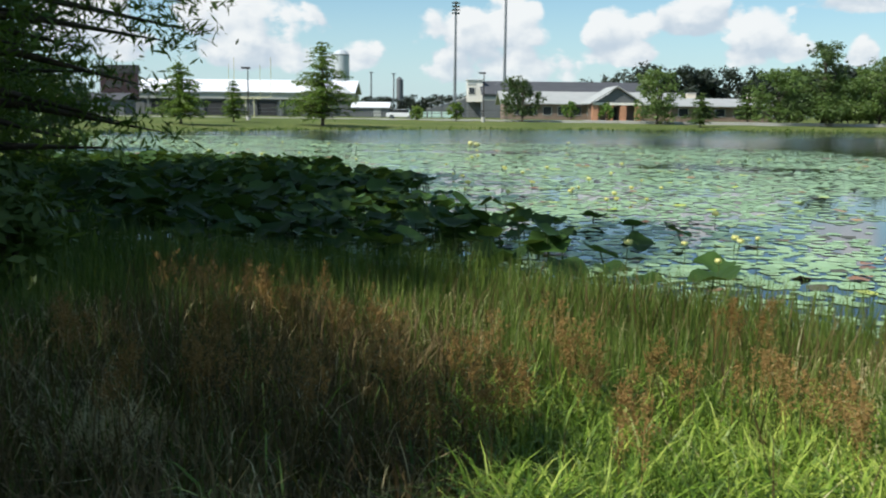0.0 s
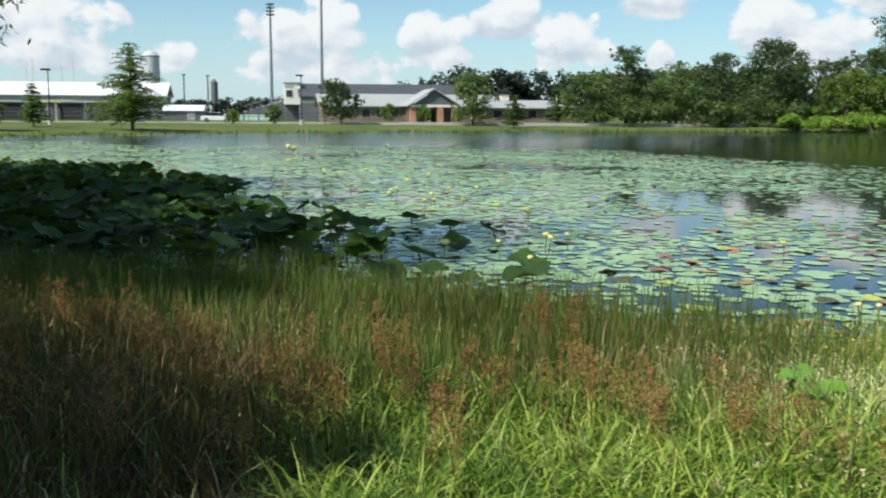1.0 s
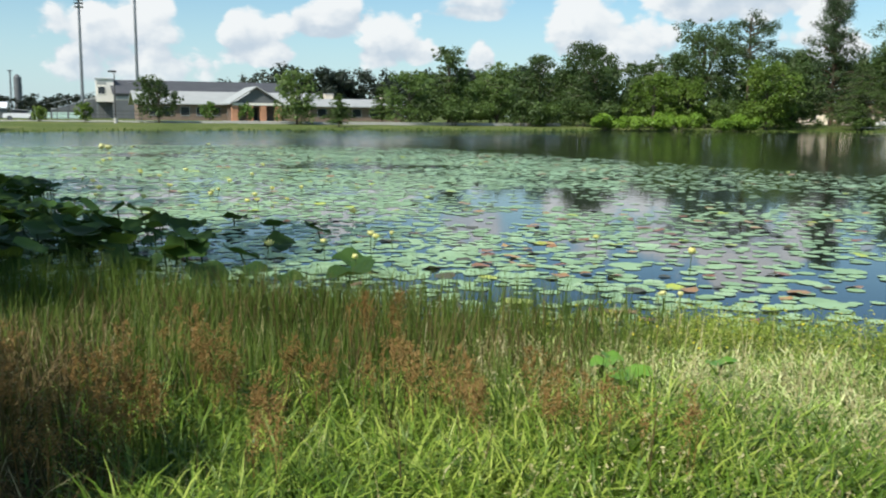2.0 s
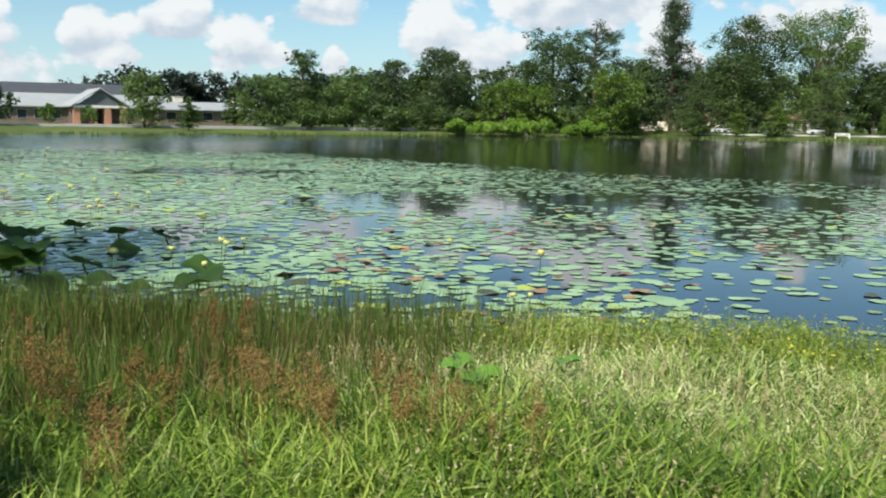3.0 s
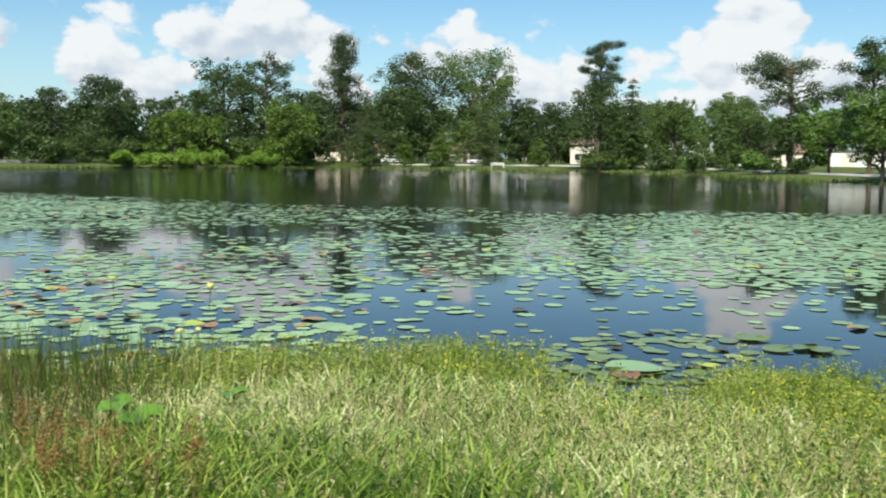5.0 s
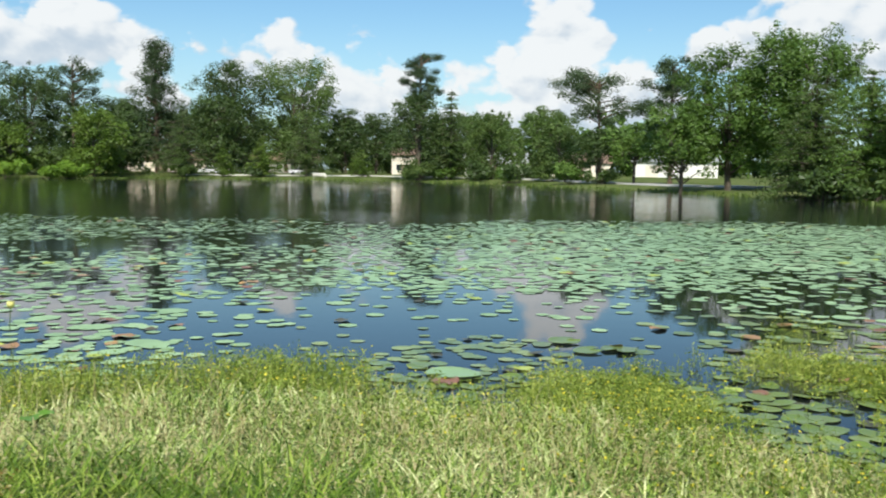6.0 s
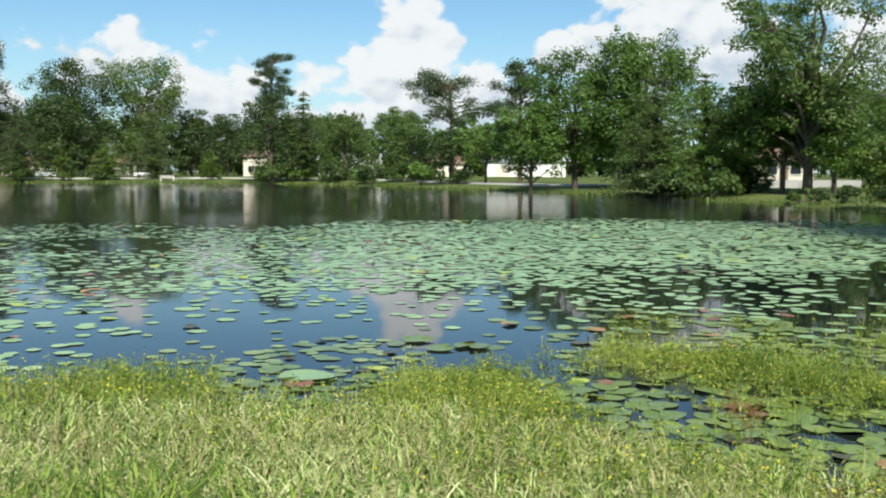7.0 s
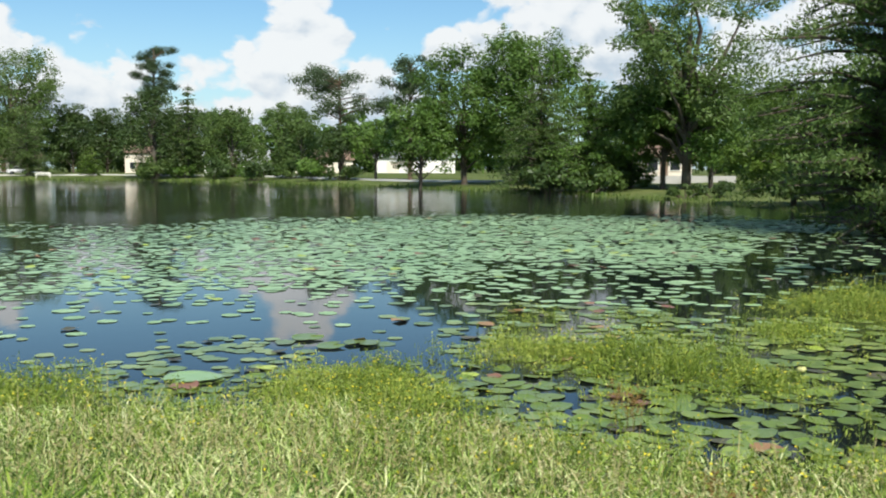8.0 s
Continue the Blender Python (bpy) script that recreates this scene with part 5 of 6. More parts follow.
def pad_bed():
    rng = np.random.default_rng(21)
    step = 0.195
    gx, gy = np.meshgrid(np.arange(-30, 46, step), np.arange(-8, 82, step))
    xy = np.stack([gx, gy], -1).reshape(-1, 2) + rng.uniform(-0.45, 0.45, (gx.size, 2)) * step
    a, r = bearing(xy)
    xy = xy[(a > -24) & (a < 112) & (r < 84)]
    s = inland(xy)
    keep = rng.random(len(xy)) < pad_cover(xy, s)
    xy, s = xy[keep], s[keep]
    a, r = bearing(xy)
    corner = (r < 13.5) & (a > 74)
    size = rng.uniform(0.068, 0.135, len(xy)) * np.where((rng.random(len(xy)) < 0.04) & ~corner, 1.7, 1.0) * np.where((r < 11.5) & (a > 50), 0.9, 1.0)
    size = np.where(r > 17, size * np.where((a > 33) & (a < 63), 0.95, 1.1), size)
    size = np.where(corner, 0.108 + 0.8 * (size - 0.09), size)
    red = rng.random(len(xy)) < np.where((a > 24) & (a < 50) & (r < 19), 0.03 + 0.16 * (wave(xy[:, 0], xy[:, 1], 0.9, 5.0) > 0.25), np.where(corner, 0.035, 0.012))
    dark = ~red & (rng.random(len(xy)) < 0.025)
    bright = ~red & ~dark & (r > 8) & (rng.random(len(xy)) < 0.010)
    fresh = ~red & ~dark & ~bright & ((r < 11.5) & (a > 50) | (a > 74) & (r < 13.5) & (rng.random(len(xy)) < 0.85))
    bed = thing("water_lily_bed", "wide bed of round floating lotus and lily pads", "lily pads", Matrix.Identity(4))
    lean = np.where(corner, 3.2, 1.0)
    near = np.zeros(len(xy), bool)
    near[np.argsort(r)[:300]] = True
    for x, y, q, mat, name in ((7.77, 3.96, 0.27, PAD, "lily_pad"), (7.43, 3.87, 0.15, PAD_RED, "withered_pad"), (9.79, 3.03, 0.20, PAD_NEAR, "lily_pad"), (9.96, 3.73, 0.19, PAD_NEAR, "lily_pad"), (9.55, 3.3, 0.16, PAD_NEAR, "lily_pad")):
        part(name, pad_mesh(name, mat, rng, True, 0.06 if name == "lily_pad" else 0.2), mat, bed, at=Matrix.Translation((x, y, 0.022)) @ pose(0, 0, 0, 1.5, -1.0, x * 900) @ Matrix.Scale(q, 4))
    kinds = ((PAD, ~red & ~dark & ~fresh & ~bright, "lily_pad"), (PAD_SUNLIT, bright, "young_pad"), (PAD_NEAR, fresh, "lily_pad"), (PAD_RED, red, "withered_pad"), (PAD_DARK, dark, "rotting_pad"))
    for mat, pick, name in kinds:
        shapes = [pad_mesh(name, mat, rng, k % 2 == 0, (0.16 if mat is PAD_NEAR and k > 1 else 0.03) if name == "lily_pad" else 0.12) for k in range(4)]
        for k in np.nonzero(pick & near)[0]:
            m = Matrix.Translation((xy[k, 0], xy[k, 1], 0.004 + 0.006 * rng.random())) @ pose(0, 0, 0, rng.normal() * lean[k], rng.normal() * lean[k], rng.uniform(0, 360)) @ Matrix.Scale(size[k], 4)
            part(name, shapes[rng.integers(4)], mat, bed, at=m)
        q = np.nonzero(pick & ~near)[0]
        n = 7
        t = np.linspace(0, 2 * np.pi, n, endpoint=False)[None] + rng.random((len(q), 1)) * 6.3
        wob = size[q][:, None] * (1 + rng.normal(size=(len(q), n)) * 0.05)
        tip = rng.normal(size=(len(q), 2)) * (0.012 if name == "lily_pad" else 0.05)
        z0 = 0.004 + 0.005 * rng.random(len(q))
        ring = np.stack([xy[q, 0, None] + wob * np.cos(t), xy[q, 1, None] + wob * np.sin(t)], -1)
        z = np.maximum(0.004, z0[:, None] + wob * (np.cos(t) * tip[:, :1] + np.sin(t) * tip[:, 1:]) + np.abs(rng.normal(size=(len(q), n))) * (0.002 if name == "lily_pad" else 0.014))
        v = np.concatenate([np.concatenate([xy[q], z0[:, None] - 0.002], 1)[:, None], np.concatenate([ring, z[..., None]], -1)], 1)
        base = (np.arange(len(q)) * (n + 1))[:, None]
        j = np.arange(n)[None]
        f = np.stack([base + 0 * j, base + 1 + j, base + 1 + (j + 1) % n], -1).reshape(-1, 3)
        far = part("pad_carpet", mesh_of("pad_carpet", v.reshape(-1, 3), f, mat, True), mat, bed)
        far["kind"] = "stuff"


pad_bed()


# ---------------------------------------------------------------- lotus: raised leaves and flowers
def lotus_blade(rng, rings=4, n=20, funnel=0.20, ruffle=0.11):
    a = np.linspace(0, 2 * np.pi, n, endpoint=False)
    ph = rng.random(3) * 6.3
    v, f = [(0.0, 0.0, -funnel * 0.4)], []
    for k in range(1, rings + 1):
        q = k / rings
        rad = q * (1 + 0.05 * np.sin(2 * a + ph[0]) + 0.03 * np.sin(3 * a + ph[1]))
        z = funnel * (q ** 1.6) - funnel * 0.4 + q ** 2 * ruffle * (np.sin(3 * a + ph[1]) + 0.7 * np.sin(5 * a + ph[2])) - 0.2 * q ** 2 * np.cos(a) * np.abs(np.cos(a))
        v += list(zip(rad * np.cos(a), rad * np.sin(a), z))
    for j in range(n):
        k = (j + 1) % n
        f.append((0, 1 + j, 1 + k))
        for m in range(rings - 1):
            p, q = 1 + m * n, 1 + (m + 1) * n
            f += [(p + j, q + j, q + k), (p + j, q + k, p + k)]
    return v, f


def lotus_leaf_thing(rng, mat=LOTUS_SHADED, label="round ruffled green lotus leaf raised on a stalk above the pads"):
    t = thing("lotus_leaf", label, "lotus leaf", Matrix.Identity(4), "raised lotus leaves")
    v, f = lotus_blade(rng)
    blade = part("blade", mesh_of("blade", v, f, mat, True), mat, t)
    blade.matrix_basis = Matrix.Translation((0, 0, 1)) @ pose(0, 0, 0, rng.uniform(-9, 9), rng.uniform(-4, 14), 0) @ Matrix.Scale(0.5, 4)
    arr = Arrays()
    arr.tube([(0.10, 0.02, -1.2), (0.05, 0.0, 0.0), (0.0, 0.0, 0.95)], [0.016, 0.014, 0.011], 6)
    part("stalk", arr.mesh("stalk", STALK, True), STALK, t)
    return t


def lotus_right_edge(y):
    return np.interp(y, [9, 10, 12, 14, 18, 25, 32, 45], [2.6, 3.1, 2.9, 1.9, 1.0, -0.8, -4.0, -12.0])


def raised_leaves():
    rng = np.random.default_rng(33)
    masters = [lotus_leaf_thing(rng) for _ in range(6)]
    rows = [(2.55, 8.7, 0.40, 0.50)]
    scattered = [(0.45, 16.53), (1.49, 16.96), (2.64, 16.47), (2.03, 12.01), (1.26, 12.11), (0.59, 12.81), (2.78, 13.26), (1.96, 10.67), (0.27, 10.58), (1.94, 16.01),
                 (0.83, 11.31), (3.04, 14.97), (-0.28, 11.62), (0.13, 13.70), (3.29, 11.26), (3.58, 14.24), (1.42, 10.54), (-0.64, 11.19), (1.23, 18.56)]
    rows += [(x, y, rng.uniform(0.07, 0.20), rng.uniform(0.34, 0.52)) for x, y in scattered]
    for x, y, z, w in ((3.05, 4.51, 0.24, 0.25), (3.0, 4.74, 0.28, 0.17), (3.92, 4.80, 0.24, 0.2), (3.2, 4.95, 0.28, 0.15)):
        o = lotus_leaf_thing(rng, LOTUS_SUNLIT, "light green lotus leaf standing in the bank's grass, sunlight in its colour")
        o.matrix_basis = Matrix.Translation((x, y, level(x, y))) @ pose(0, 0, 0, 0, 0, rng.uniform(0, 360))
        for c in o.children:
            if c.name.startswith("blade"):
                c.matrix_basis = Matrix.Translation((0, 0, z - 1)) @ c.matrix_basis @ Matrix.Scale(w, 4)
            else:
                c.matrix_basis = Matrix.Diagonal((1, 1, z, 1))
    trial = np.stack([rng.uniform(-6.5, 3.2, 4000), rng.uniform(9.4, 19, 4000)], -1)
    trial = trial[inland(trial) < -0.3]
    for x, y in trial:
        right = lotus_right_edge(y) - 0.9
        if x > right + 0.3 or len(rows) >= 245:
            continue
        gap = 0.34 + 0.45 * np.clip(1 - (right - x) / 4.0, 0, 1)
        if any((x - p[0]) ** 2 + (y - p[1]) ** 2 < gap ** 2 for p in rows):
            continue
        rows.append((x, y, rng.uniform(0.08, 0.30) + 0.08 * np.clip((right - x) / 4, 0, 1), rng.uniform(0.24, 0.42)))
    for k, (x, y, z, w) in enumerate(rows):
        g = max(0.0, level(x, y))
        m = Matrix.Translation((x, y, g)) @ pose(0, 0, 0, 0, 0, rng.uniform(0, 360))
        o = copy_thing(masters[k % len(masters)], Matrix.Identity(4)) if k + len(masters) < len(rows) else masters[k % len(masters)]
        o.matrix_basis = m
        for c in o.children:
            if c.name.startswith("blade"):
                c.matrix_basis = Matrix.Translation((0, 0, z - 1)) @ c.matrix_basis @ Matrix.Scale(w, 4)
            else:
                c.matrix_basis = Matrix.Diagonal((1, 1, z, 1))
    # the thick stand further along the west bank
    xy = np.stack([rng.uniform(-26, 1.5, 9000), rng.uniform(11, 31, 9000)], -1)
    s = inland(xy)
    right = lotus_right_edge(xy[:, 1])
    ok = (s < -0.3) & (xy[:, 0] < right - 0.8 + 1.2 * wave(xy[:, 0], xy[:, 1], 0.5)) & ((xy[:, 1] > 19) | (xy[:, 0] < -6.5) | (rng.random(9000) < 0.45))
    xy = xy[ok]
    V, Fc, n0 = [], [], 0
    kinds = [lotus_blade(rng, 2, 10) for _ in range(8)]
    stems = Arrays()
    for x, y in xy:
        v, f = kinds[rng.integers(8)]
        v = np.array(v) * rng.uniform(0.13, 0.27)
        t = np.array(pose(0, 0, 0, rng.normal() * 10, rng.normal() * 10 + 8, rng.uniform(0, 360)).to_3x3())
        z = rng.uniform(0.14, 0.50)
        V.append(v @ t.T + (x, y, z))
        Fc.append(np.array(f) + n0)
        n0 += len(v)
        stems.tube([(x + 0.05, y, -0.2), (x, y, z - 0.03)], [0.013, 0.011], 4)
    o = new("lotus_stand", mesh_of("lotus_stand", np.concatenate(V), np.concatenate(Fc), LOTUS_SHADED, True))
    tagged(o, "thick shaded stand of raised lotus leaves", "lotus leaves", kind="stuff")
    o = new("lotus_stalks", stems.mesh("lotus_stalks", STALK))
    tagged(o, "green stalks under the lotus leaves", "stalks", kind="stuff")


raised_leaves()


def lotus_flower_thing(rng, spread):
    t = thing("lotus_flower", "pale yellow lotus flower on a straight stalk" if spread > 14 else "closed pale yellow lotus bud on a stalk", "flower", Matrix.Identity(4), "lotus flowers")
    n, m = 5, 7
    v, f = [], []
    for i in range(m):
        q = i / (m - 1)
        half = 0.036 * np.sin(np.pi * (0.12 + 0.86 * q)) ** 0.8
        for j in range(n):
            u = (j / (n - 1) - 0.5) * 2
            v.append((half * u, 0.045 * np.sin(np.pi * q * 0.85) - 0.012 * u * u, 0.12 * q))
    for i in range(m - 1):
        for j in range(n - 1):
            f.append((i * n + j, i * n + j + 1, (i + 1) * n + j + 1, (i + 1) * n + j))
    petal = mesh_of("petal", v, f, PETAL, True)
    for k in range(11):
        out = spread * (0.35 if k < 4 else 1.0)
        part("petal", petal, PETAL, t, at=Matrix.Translation((0, 0, 1)) @ pose(0, 0, 0, 0, 0, k * 360 / 5.5 + rng.uniform(-8, 8)) @ pose(0, 0.012, 0, -out + rng.uniform(-4, 4), 0, 0))
    arr = Arrays()
    arr.tube([(0, 0, -1.0), (0.015, 0, 0.4), (0, 0, 1.0)], [0.007, 0.006, 0.006], 6)
    part("stalk", arr.mesh("stalk", STALK, True), STALK, t)
    return t


def lotus_flowers():
    rng = np.random.default_rng(44)
    kinds = [lotus_flower_thing(rng, s) for s in (6, 18, 34)]
    near = [(0.06, 19.09), (3.26, 18.60), (3.57, 19.27), (4.35, 21.89), (4.12, 19.09), (5.14, 22.17), (4.63, 15.85), (4.32, 12.70), (3.92, 12.39), (3.12, 10.43),
            (0.80, 14.49), (-0.76, 14.88), (3.14, 12.06), (2.43, 12.27), (7.00, 9.38), (5.42, 7.56), (5.49, 7.48), (3.93, 12.55), (5.22, 24.73), (3.55, 19.6),
            (2.29, 27.45), (2.93, 21.38), (7.13, 11.81), (3.11, 21.72), (2.15, 22.98)]
    tall = {14: 0.28, 15: 0.2, 16: 0.2}
    rows = [(x, y, tall.get(k, rng.uniform(0.16, 0.26)), 0.45 if k in (15, 16) else rng.uniform(0.5, 0.78)) for k, (x, y) in enumerate(near)]
    # the first two, oversized, stand in for an unidentified white object
    rows += [(1.28, 46.64, 0.30, 2.1), (1.55, 46.8, 0.27, 1.9), (9.9, 0.75, 0.12, 0.5), (8.9, -1.4, 0.12, 0.5), (9.1, 0.1, 0.1, 0.45)]
    for _ in range(46):
        y = rng.uniform(20, 62)
        rows.append((rng.uniform(-0.28, 0.22) * y, y, rng.uniform(0.05, 0.14), rng.uniform(0.6, 1.0)))
    for k, (x, y, z, w) in enumerate(rows):
        o = copy_thing(kinds[(k * 7 + k // 3) % 3], Matrix.Identity(4)) if k + 3 < len(rows) else kinds[len(rows) - 1 - k]
        o.matrix_basis = Matrix.Translation((x, y, max(0.0, level(x, y)))) @ pose(0, 0, 0, rng.normal() * 4, rng.normal() * 4, rng.uniform(0, 360))
        for c in o.children:
            if c.name.startswith("petal"):
                c.matrix_basis = Matrix.Translation((0, 0, z)) @ Matrix.Scale(w, 4) @ Matrix.Translation((0, 0, -1)) @ c.matrix_basis
            else:
                c.matrix_basis = Matrix.Diagonal((1, 1, z, 1))


lotus_flowers()


# ---------------------------------------------------------------- grasses and weeds on the near bank
def blades(roots, h, w, lean, rng, levels=5, droop=0.35):
    """Tapered blades that rise and arch over; lean tells how far they bend."""
    n = len(roots)
    a = rng.random(n) * 2 * np.pi
    d = np.c_[np.cos(a), np.sin(a), np.zeros(n)]
    b = a + np.pi / 2 + rng.normal(size=n) * 0.5
    side = np.c_[np.cos(b), np.sin(b), np.zeros(n)]
    start = 0.25 * rng.random(n) * np.minimum(1, 0.3 + lean)
    bend = lean * (1.1 + droop)
    step = h * (1 + 0.22 * lean) / (levels - 1)
    c = roots.copy()
    out = []
    for k in range(levels):
        t = k / (levels - 1)
        if k:
            tilt = start + bend * ((k - 0.5) / (levels - 1)) ** 1.4
            c = c + d * (step * np.sin(tilt))[:, None]
            c[:, 2] += step * np.cos(tilt)
        half = (w * 0.5 * (0.7 + 0.6 * t if t < 0.5 else (1.03 - t) * 2.0))[:, None] * side
        out += [c - half, c + half]
    v = np.stack(out, 1).reshape(-1, 3)
    base = (np.arange(n) * 2 * levels)[:, None]
    k = np.arange(levels - 1)[None] * 2
    f = np.stack([base + k, base + k + 1, base + k + 3, base + k + 2], -1).reshape(-1, 4)
    return v, f


def bank_points(n, rng, a0, a1, r0, r1, s0):
    a = np.radians(rng.uniform(a0, a1, n))
    r = np.sqrt(rng.uniform(r0 ** 2, r1 ** 2, n))
    xy = np.stack([r * np.sin(a), r * np.cos(a)], -1)
    s = inland(xy)
    k = (s > s0) & (np.hypot(xy[:, 0] - 3.2, xy[:, 1] - 4.8) > 0.24)
    return xy[k], s[k]


def stand(name, label, category, v, f, mat):
    return tagged(new(name, mesh_of(name, v, f, mat)), label, category, kind="stuff")


def rooted(xy):
    return np.c_[xy, land(xy) - 0.02]


def grasses():
    rng = np.random.default_rng(55)
    # tall rushes along the edge of the water
    xy, s = bank_points(200000, rng, -42, 62, 2.4, 17, -0.55)
    a, r = bearing(xy)
    p = np.clip((38 - a) / 11, 0, 1) * np.clip((r - 3.3 + 0.7 * np.clip((40 - a) / 12, 0, 1) - 0.5 * wave(xy[:, 0], xy[:, 1], 1.3)) / 1.3, 0, 1) * np.clip(0.75 + 0.5 * wave(xy[:, 0], xy[:, 1], 1.6, 2.0), 0.25, 1)
    p = np.where(s < 0, p * 0.35, p) * np.where(r > 11.5, 0.45, 1) * np.where((a < 3) & (s > 0.6), np.clip(0.16 + 0.10 * (r - 5), 0.16, 0.8), 1)
    k = rng.random(len(xy)) < p
    xy, s, a, r = xy[k], s[k], a[k], r[k]
    h = rng.uniform(0.26, 0.66, len(xy)) * np.clip(0.62 + 0.06 * (r - 3), 0.6, 1.05) * (0.85 + 0.25 * wave(xy[:, 0], xy[:, 1], 1.1))
    v, f = blades(rooted(xy), h, rng.uniform(0.005, 0.011, len(xy)), rng.uniform(0.03, 0.40, len(xy)), rng, 4)
    stand("tall_rushes", "tall green rushes and grass at the pond's edge", "grass", v, f, GRASS_TALL)
    # brown stems that stand among the rushes
    xy, s = bank_points(6500, rng, -20, 38, 3.4, 9.0, -0.2)
    a, r = bearing(xy)
    xy = xy[rng.random(len(xy)) < np.clip((37 - a) / 10, 0, 1) * np.clip(0.45 + 0.75 * wave(xy[:, 0], xy[:, 1], 1.4, 7.0), 0.06, 1)]
    n = len(xy)
    v, f = blades(rooted(xy), rng.uniform(0.25, 0.58, n), rng.uniform(0.004, 0.009, n), rng.uniform(0.05, 0.5, n), rng, 3, 0.4)
    stand("brown_stems", "brown dry stems among the green rushes", "grass", v, f, DEAD)
    # broad bright blades in front
    xy, s = bank_points(74000, rng, -14, 70, 1.5, 5.6, 0.2)
    a, r = bearing(xy)
    p = np.clip((5.4 - r) / 1.4, 0, 1) * np.clip((a + 1.5) / 9, 0.02, 1) * np.clip((66 - a) / 20, 0, 1) * np.clip(0.7 + 0.5 * wave(xy[:, 0], xy[:, 1], 2.1, 1.0), 0.15, 1)
    xy = xy[rng.random(len(xy)) < p]
    n = len(xy)
    v, f = blades(rooted(xy), rng.uniform(0.17, 0.42, n), rng.uniform(0.007, 0.016, n), rng.uniform(0.5, 1.6, n), rng, 5, 0.6)
    stand("meadow_grass", "bright arching blades of meadow grass", "grass", v, f, GRASS_SHORT)
    # silvery low grass
    xy, s = bank_points(70000, rng, 20, 118, 1.5, 7.2, 0.15)
    a, r = bearing(xy)
    p = np.clip((a - 22) / 22, 0, 1) * np.clip(0.75 + 0.4 * wave(xy[:, 0], xy[:, 1], 1.9, 3.0), 0.3, 1)
    xy = xy[rng.random(len(xy)) < p]
    n = len(xy)
    v, f = blades(rooted(xy), rng.uniform(0.12, 0.29, n), rng.uniform(0.0055, 0.012, n), rng.uniform(0.6, 2.4, n), rng, 5, 0.4)
    stand("silvery_grass", "low pale green grass with silvery blades", "grass", v, f, GRASS_PALE)
    # short turf under everything, and the shaded side
    xy, s = bank_points(20000, rng, -45, 120, 1.2, 9, 0.02)
    n = len(xy)
    v, f = blades(rooted(xy), rng.uniform(0.06, 0.16, n), rng.uniform(0.006, 0.012, n), rng.uniform(0.3, 1.3, n), rng, 3, 0.5)
    stand("turf_grass", "short green turf between the taller grasses", "grass", v, f, GRASS_TALL)
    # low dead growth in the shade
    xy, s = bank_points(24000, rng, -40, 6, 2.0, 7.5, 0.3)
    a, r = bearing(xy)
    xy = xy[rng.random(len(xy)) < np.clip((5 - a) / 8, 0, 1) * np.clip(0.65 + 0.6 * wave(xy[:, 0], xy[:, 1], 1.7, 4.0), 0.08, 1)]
    n = len(xy)
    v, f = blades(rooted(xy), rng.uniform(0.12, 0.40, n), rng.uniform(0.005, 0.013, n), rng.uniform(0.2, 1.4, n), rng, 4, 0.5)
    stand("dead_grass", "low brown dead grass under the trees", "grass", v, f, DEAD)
    # straw
    xy, s = bank_points(26000, rng, -32, 118, 1.6, 8.0, 0.1)
    a, r = bearing(xy)
    xy = xy[rng.random(len(xy)) < np.where(a < 0, 0.55, np.where(a > 58, 0.4, np.where(a > 30, 0.4, 0.2))) * np.clip(0.6 + 0.7 * wave(xy[:, 0], xy[:, 1], 2.4, 6.0), 0.05, 1)]
    n = len(xy)
    v, f = blades(rooted(xy), rng.uniform(0.14, 0.40, n), rng.uniform(0.004, 0.009, n), rng.uniform(0.2, 1.3, n), rng, 4, 0.5)
    stand("dry_straw", "dry straw-coloured stems among the grass", "straw", v, f, STRAW)
    # rust-brown seed heads
    mid = np.array([(0.25, 5.35), (0.63, 5.81), (0.71, 5.07), (0.78, 4.55), (0.39, 4.31), (1.18, 4.82), (1.29, 4.57), (1.87, 3.98), (1.82, 4.16), (1.68, 4.71),
                    (-0.31, 6.05), (-0.91, 6.70), (-1.08, 6.22), (-1.87, 6.90), (-1.87, 7.82), (-2.24, 7.15), (-1.40, 6.67), (-0.63, 5.64), (-0.03, 3.65), (1.68, 3.70),
                    (2.16, 3.88), (2.08, 3.51), (2.14, 3.32), (1.72, 4.15), (1.53, 4.26), (2.35, 3.03), (0.75, 3.39), (0.34, 4.24), (1.80, 3.84), (3.83, -0.50), (3.53, -0.39), (3.71, -0.57), (6.8, 0.0)])
    more, s = bank_points(80, rng, -34, 20, 3.8, 6.6, 1.4)
    more = more[rng.random(len(more)) < np.clip(0.35 + 0.7 * wave(more[:, 0], more[:, 1], 1.2, 8.0), 0.05, 1)]
    mid = np.concatenate([mid, more])
    xy = np.concatenate([c + rng.normal(size=(rng.integers(3, 8), 2)) * rng.uniform(0.04, 0.10) for c in mid])
    n = len(xy)
    h = rng.uniform(0.40, 0.60, n)
    root = rooted(xy)
    arr = Arrays()
    v, f = blades(root, h, np.full(n, 0.005), rng.uniform(0.02, 0.12, n), rng, 3, 0.2)
    arr.add(v, f)
    # each head is a plume of short side branches set with small seeds
    twigs, m = 11, 18
    up = rng.random((n, twigs, 1))
    way_out = rng.random((n, twigs, 1)) * 6.3
    along = rng.random((n, twigs, m))
    long = 0.13 * (1.1 - 0.8 * up) * rng.uniform(0.6, 1.3, (n, twigs, 1))
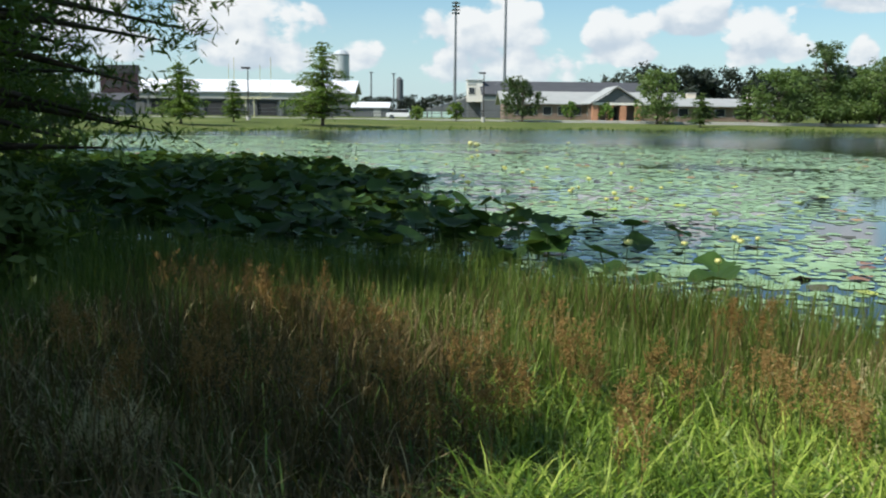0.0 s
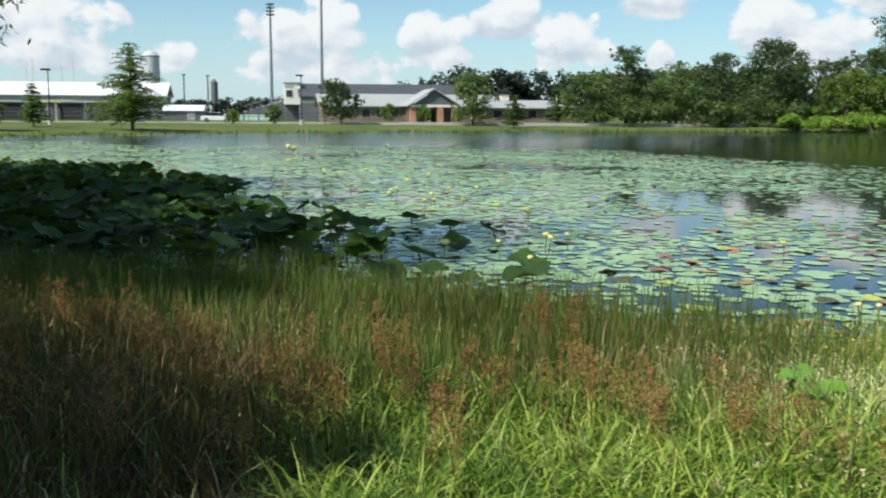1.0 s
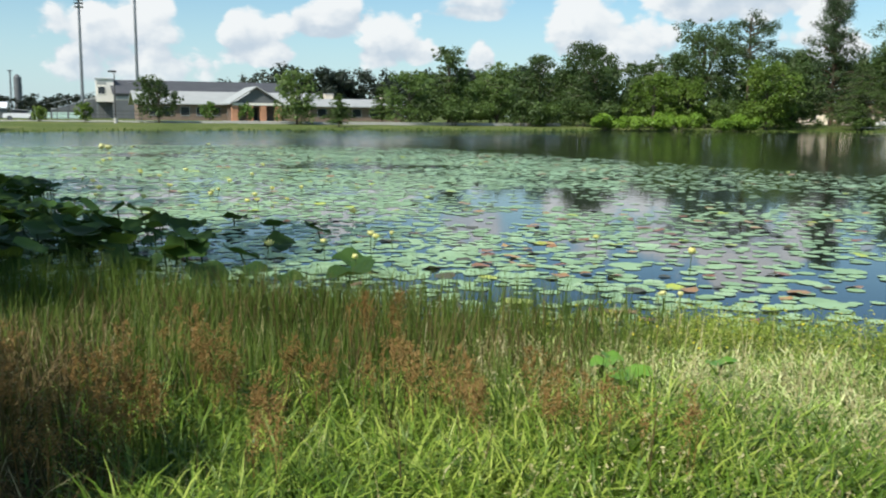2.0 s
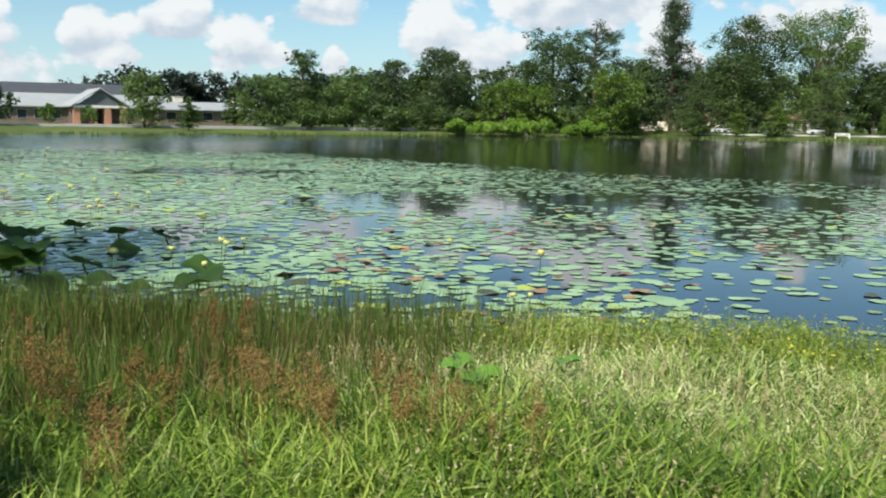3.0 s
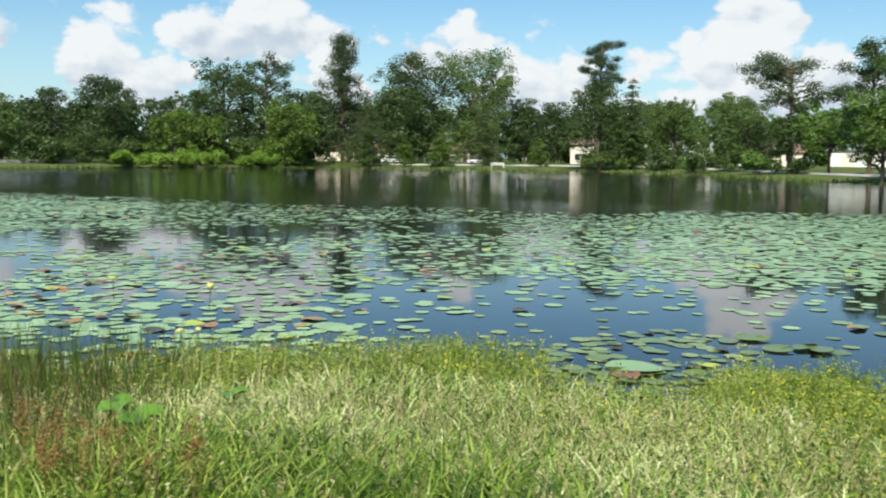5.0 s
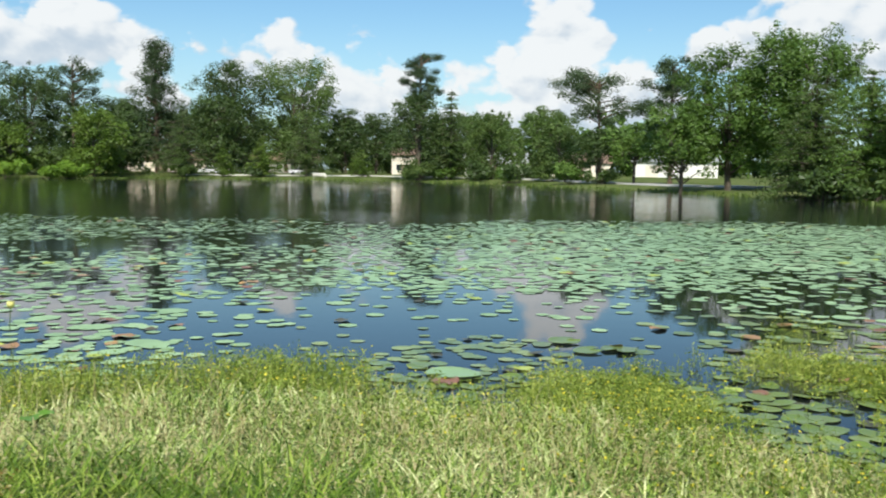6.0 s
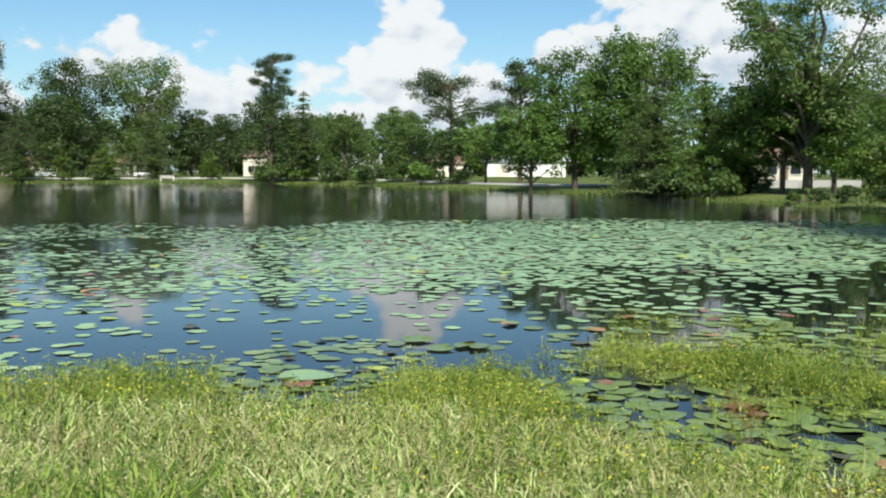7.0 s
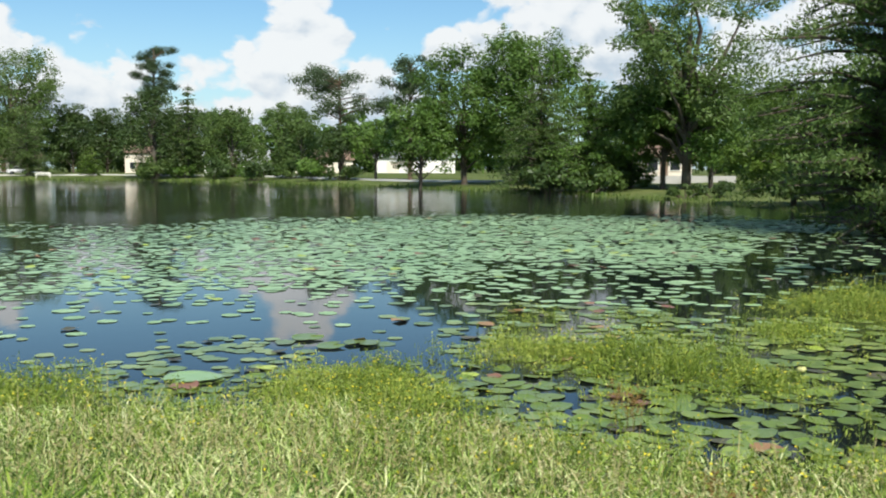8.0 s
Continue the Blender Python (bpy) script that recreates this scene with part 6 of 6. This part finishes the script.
    c = np.stack([root[:, 0, None, None] + np.cos(way_out) * long * along * 0.62, root[:, 1, None, None] + np.sin(way_out) * long * along * 0.62,
                  root[:, 2, None, None] + h[:, None, None] * (0.56 + 0.44 * up) + long * along * 0.8], -1).reshape(-1, 3)
    arr.leaves(c + rng.normal(size=c.shape) * 0.006, 0.0068, 0.42, -0.8, rng)
    stand("rust_seed_heads", "rust-brown seed heads standing above the grass", "seed heads", np.concatenate(arr.v), np.concatenate(arr.f), RUST)
    # pale seed spikes in the open grass
    xy, s = bank_points(3300, rng, 24, 112, 2.0, 6.5, 0.4)
    n = len(xy)
    h = rng.uniform(0.20, 0.36, n)
    root = rooted(xy)
    arr = Arrays()
    v, f = blades(root, h, np.full(n, 0.004), rng.uniform(0.1, 0.6, n), rng, 3, 0.2)
    arr.add(v, f)
    tip = v.reshape(n, 6, 3)[:, 4:].mean(1)
    mid = v.reshape(n, 6, 3)[:, 2:4].mean(1)
    q = rng.random((n, 7, 1))
    c = (mid[:, None] * (1 - q) + tip[:, None] * q).reshape(-1, 3) + rng.normal(size=(n * 7, 3)) * 0.006
    arr.leaves(c, 0.0115, 0.4, -0.8, rng)
    stand("pale_seed_spikes", "pale bristly seed spikes on thin stems", "seed heads", np.concatenate(arr.v), np.concatenate(arr.f), STRAW)

    # flattened dry thatch on the trodden bank
    mid = np.array([(-2.41, 5.39), (-2.06, 4.94), (-1.70, 4.38), (-1.46, 4.00), (-1.40, 4.23), (-0.13, 3.59), (-0.31, 3.47), (0.1, 3.3), (7.0, 1.75), (6.5, 1.9), (6.85, 1.35), (6.75, 1.05), (6.5, 0.6), (6.35, 0.1)])
    xy = np.concatenate([c + rng.normal(size=(260, 2)) * (0.16, 0.12) for c in mid])
    n = len(xy)
    v, f = blades(rooted(xy) + (0, 0, 0.03), rng.uniform(0.05, 0.14, n), rng.uniform(0.006, 0.012, n), rng.uniform(1.2, 2.8, n), rng, 4, 0.3)
    stand("dry_thatch", "flattened dry grey-brown thatch on the trodden bank", "straw", v, f, STRAW)
    # rough grass along the far edge of the water
    k = rng.integers(0, len(RING), 16000)
    xy = RING[k] + (np.roll(RING, -1, 0)[k] - RING[k]) * rng.random((16000, 1)) + rng.normal(size=(16000, 2)) * 1.1
    s = inland(xy)
    xy = xy[(s > -0.25) & (s < 3.0) & (np.hypot(*xy.T) > 38)]
    n = len(xy)
    v, f = blades(rooted(xy), rng.uniform(0.10, 0.42, n) * (0.8 + 0.5 * wave(xy[:, 0], xy[:, 1], 0.4)), rng.uniform(0.0009, 0.0016, n) * np.hypot(*xy.T), rng.uniform(0.1, 0.7, n), rng, 3, 0.2)
    stand("bank_grass", "rough uncut grass along the far edge of the pond", "grass", v, f, GRASS_TALL)


grasses()

# creeping weeds: along the edge and as low islands (x, y, half length, half width, height)
WEED_ISLANDS = [(7.4, 2.55, 1.0, 0.75, 0.32), (8.1, 2.3, 0.6, 0.5, 0.22), (7.6, 1.9, 0.5, 0.4, 0.24), (9.6, 1.15, 0.65, 0.65, 0.40), (9.8, 0.45, 0.6, 0.5, 0.34), (9.0, -0.35, 0.75, 0.85, 0.55), (6.9, 1.5, 0.6, 0.45, 0.26), (11.6, -1.6, 0.6, 0.5, 0.3), (8.9, -1.1, 0.5, 0.45, 0.22), (14.0, -2.8, 1.3, 1.1, 0.40), (6.3, 5.0, 0.8, 0.7, 0.26), (4.9, 6.5, 1.0, 0.5, 0.24)]


def weeds():
    rng = np.random.default_rng(66)
    arr, flowers = Arrays(), Arrays()
    xy, s = bank_points(52000, rng, 22, 116, 3.6, 9.6, -0.4)
    a, r = bearing(xy)
    p = np.clip(1.15 - s / 1.9, 0, 1) * np.clip((a - 24) / 14, 0, 1) * np.clip(0.8 + 0.5 * wave(xy[:, 0], xy[:, 1], 2.3, 1.0), 0.2, 1)
    p = np.where((s < 0) & (a > 58), 0.15 * p, p)
    xy = xy[rng.random(len(xy)) < 0.42 * p]
    top = rng.uniform(0.10, 0.30, len(xy))
    pts = [np.c_[xy, np.maximum(land(xy), 0.0), top]]
    for x, y, rx, ry, h in WEED_ISLANDS:
        n = int(1350 * rx * ry)
        t, q = rng.random(n) * 2 * np.pi, np.sqrt(rng.random(n)) * (1 + 0.36 * rng.normal(size=n))
        k = np.c_[x + rx * q * np.cos(t), y + ry * q * np.sin(t)]
        q = q * (1 + 0.35 * wave(k[:, 0], k[:, 1], 3.1, x))
        pts.append(np.c_[k, np.zeros(n), h * np.clip(1.1 - q ** 3, 0.2, 1) * rng.uniform(0.12, 1.2, n) * np.clip(0.75 + 0.7 * wave(k[:, 0], k[:, 1], 4.3, y), 0.15, 1.4)])
    # loose sprigs among the pads of the near corner
    k = np.c_[rng.uniform(6.6, 12.5, 2600), rng.uniform(-3.2, 2.2, 2600)]
    k = k[(inland(k) < 0.1) & (rng.random(2600) < np.clip(0.15 + 0.9 * wave(k[:, 0], k[:, 1], 2.6, 3.0), 0, 1))]
    pts.append(np.c_[k, np.zeros(len(k)), rng.uniform(0.05, 0.24, len(k))])
    pts = np.concatenate(pts)
    n = len(pts)
    v, f = blades(pts[:, :3], pts[:, 3], np.full(n, 0.005), rng.uniform(0.1, 0.6, n), rng, 3, 0.2)
    arr.add(v, f)
    m = 9
    q = rng.uniform(0.2, 1.05, (n, m))
    c = np.stack([pts[:, 0, None] + rng.normal(size=(n, m)) * 0.028, pts[:, 1, None] + rng.normal(size=(n, m)) * 0.028, pts[:, 2, None] + pts[:, 3, None] * q], -1).reshape(-1, 3)
    arr.leaves(c, 0.0185, 0.27, 0.0, rng)
    stand("creeping_weeds", "low leafy yellow-green weeds along the water", "weeds", np.concatenate(arr.v), np.concatenate(arr.f), WEED)
    k = (rng.random(n) < 0.15) & (np.hypot(pts[:, 0], pts[:, 1]) > 5.0)
    c = pts[k, :3] + np.c_[rng.normal(size=(k.sum(), 2)) * 0.02, pts[k, 3] * 1.02]
    for turn in range(3):
        t = rng.random(len(c)) * 6.3
        u = np.c_[np.cos(t), np.sin(t), rng.normal(size=len(c)) * 0.3] * 0.011
        w = np.c_[-np.sin(t), np.cos(t), rng.normal(size=len(c)) * 0.3] * 0.008
        flowers.add(np.stack([c - u, c - w, c + u, c + w], 1).reshape(-1, 3) + (0, 0, 0.002 * turn), np.arange(4 * len(c)).reshape(-1, 4))
    stand("weed_flowers", "tiny bright yellow flowers on the weeds", "flowers", np.concatenate(flowers.v), np.concatenate(flowers.f), WEED_FLOWER)


weeds()
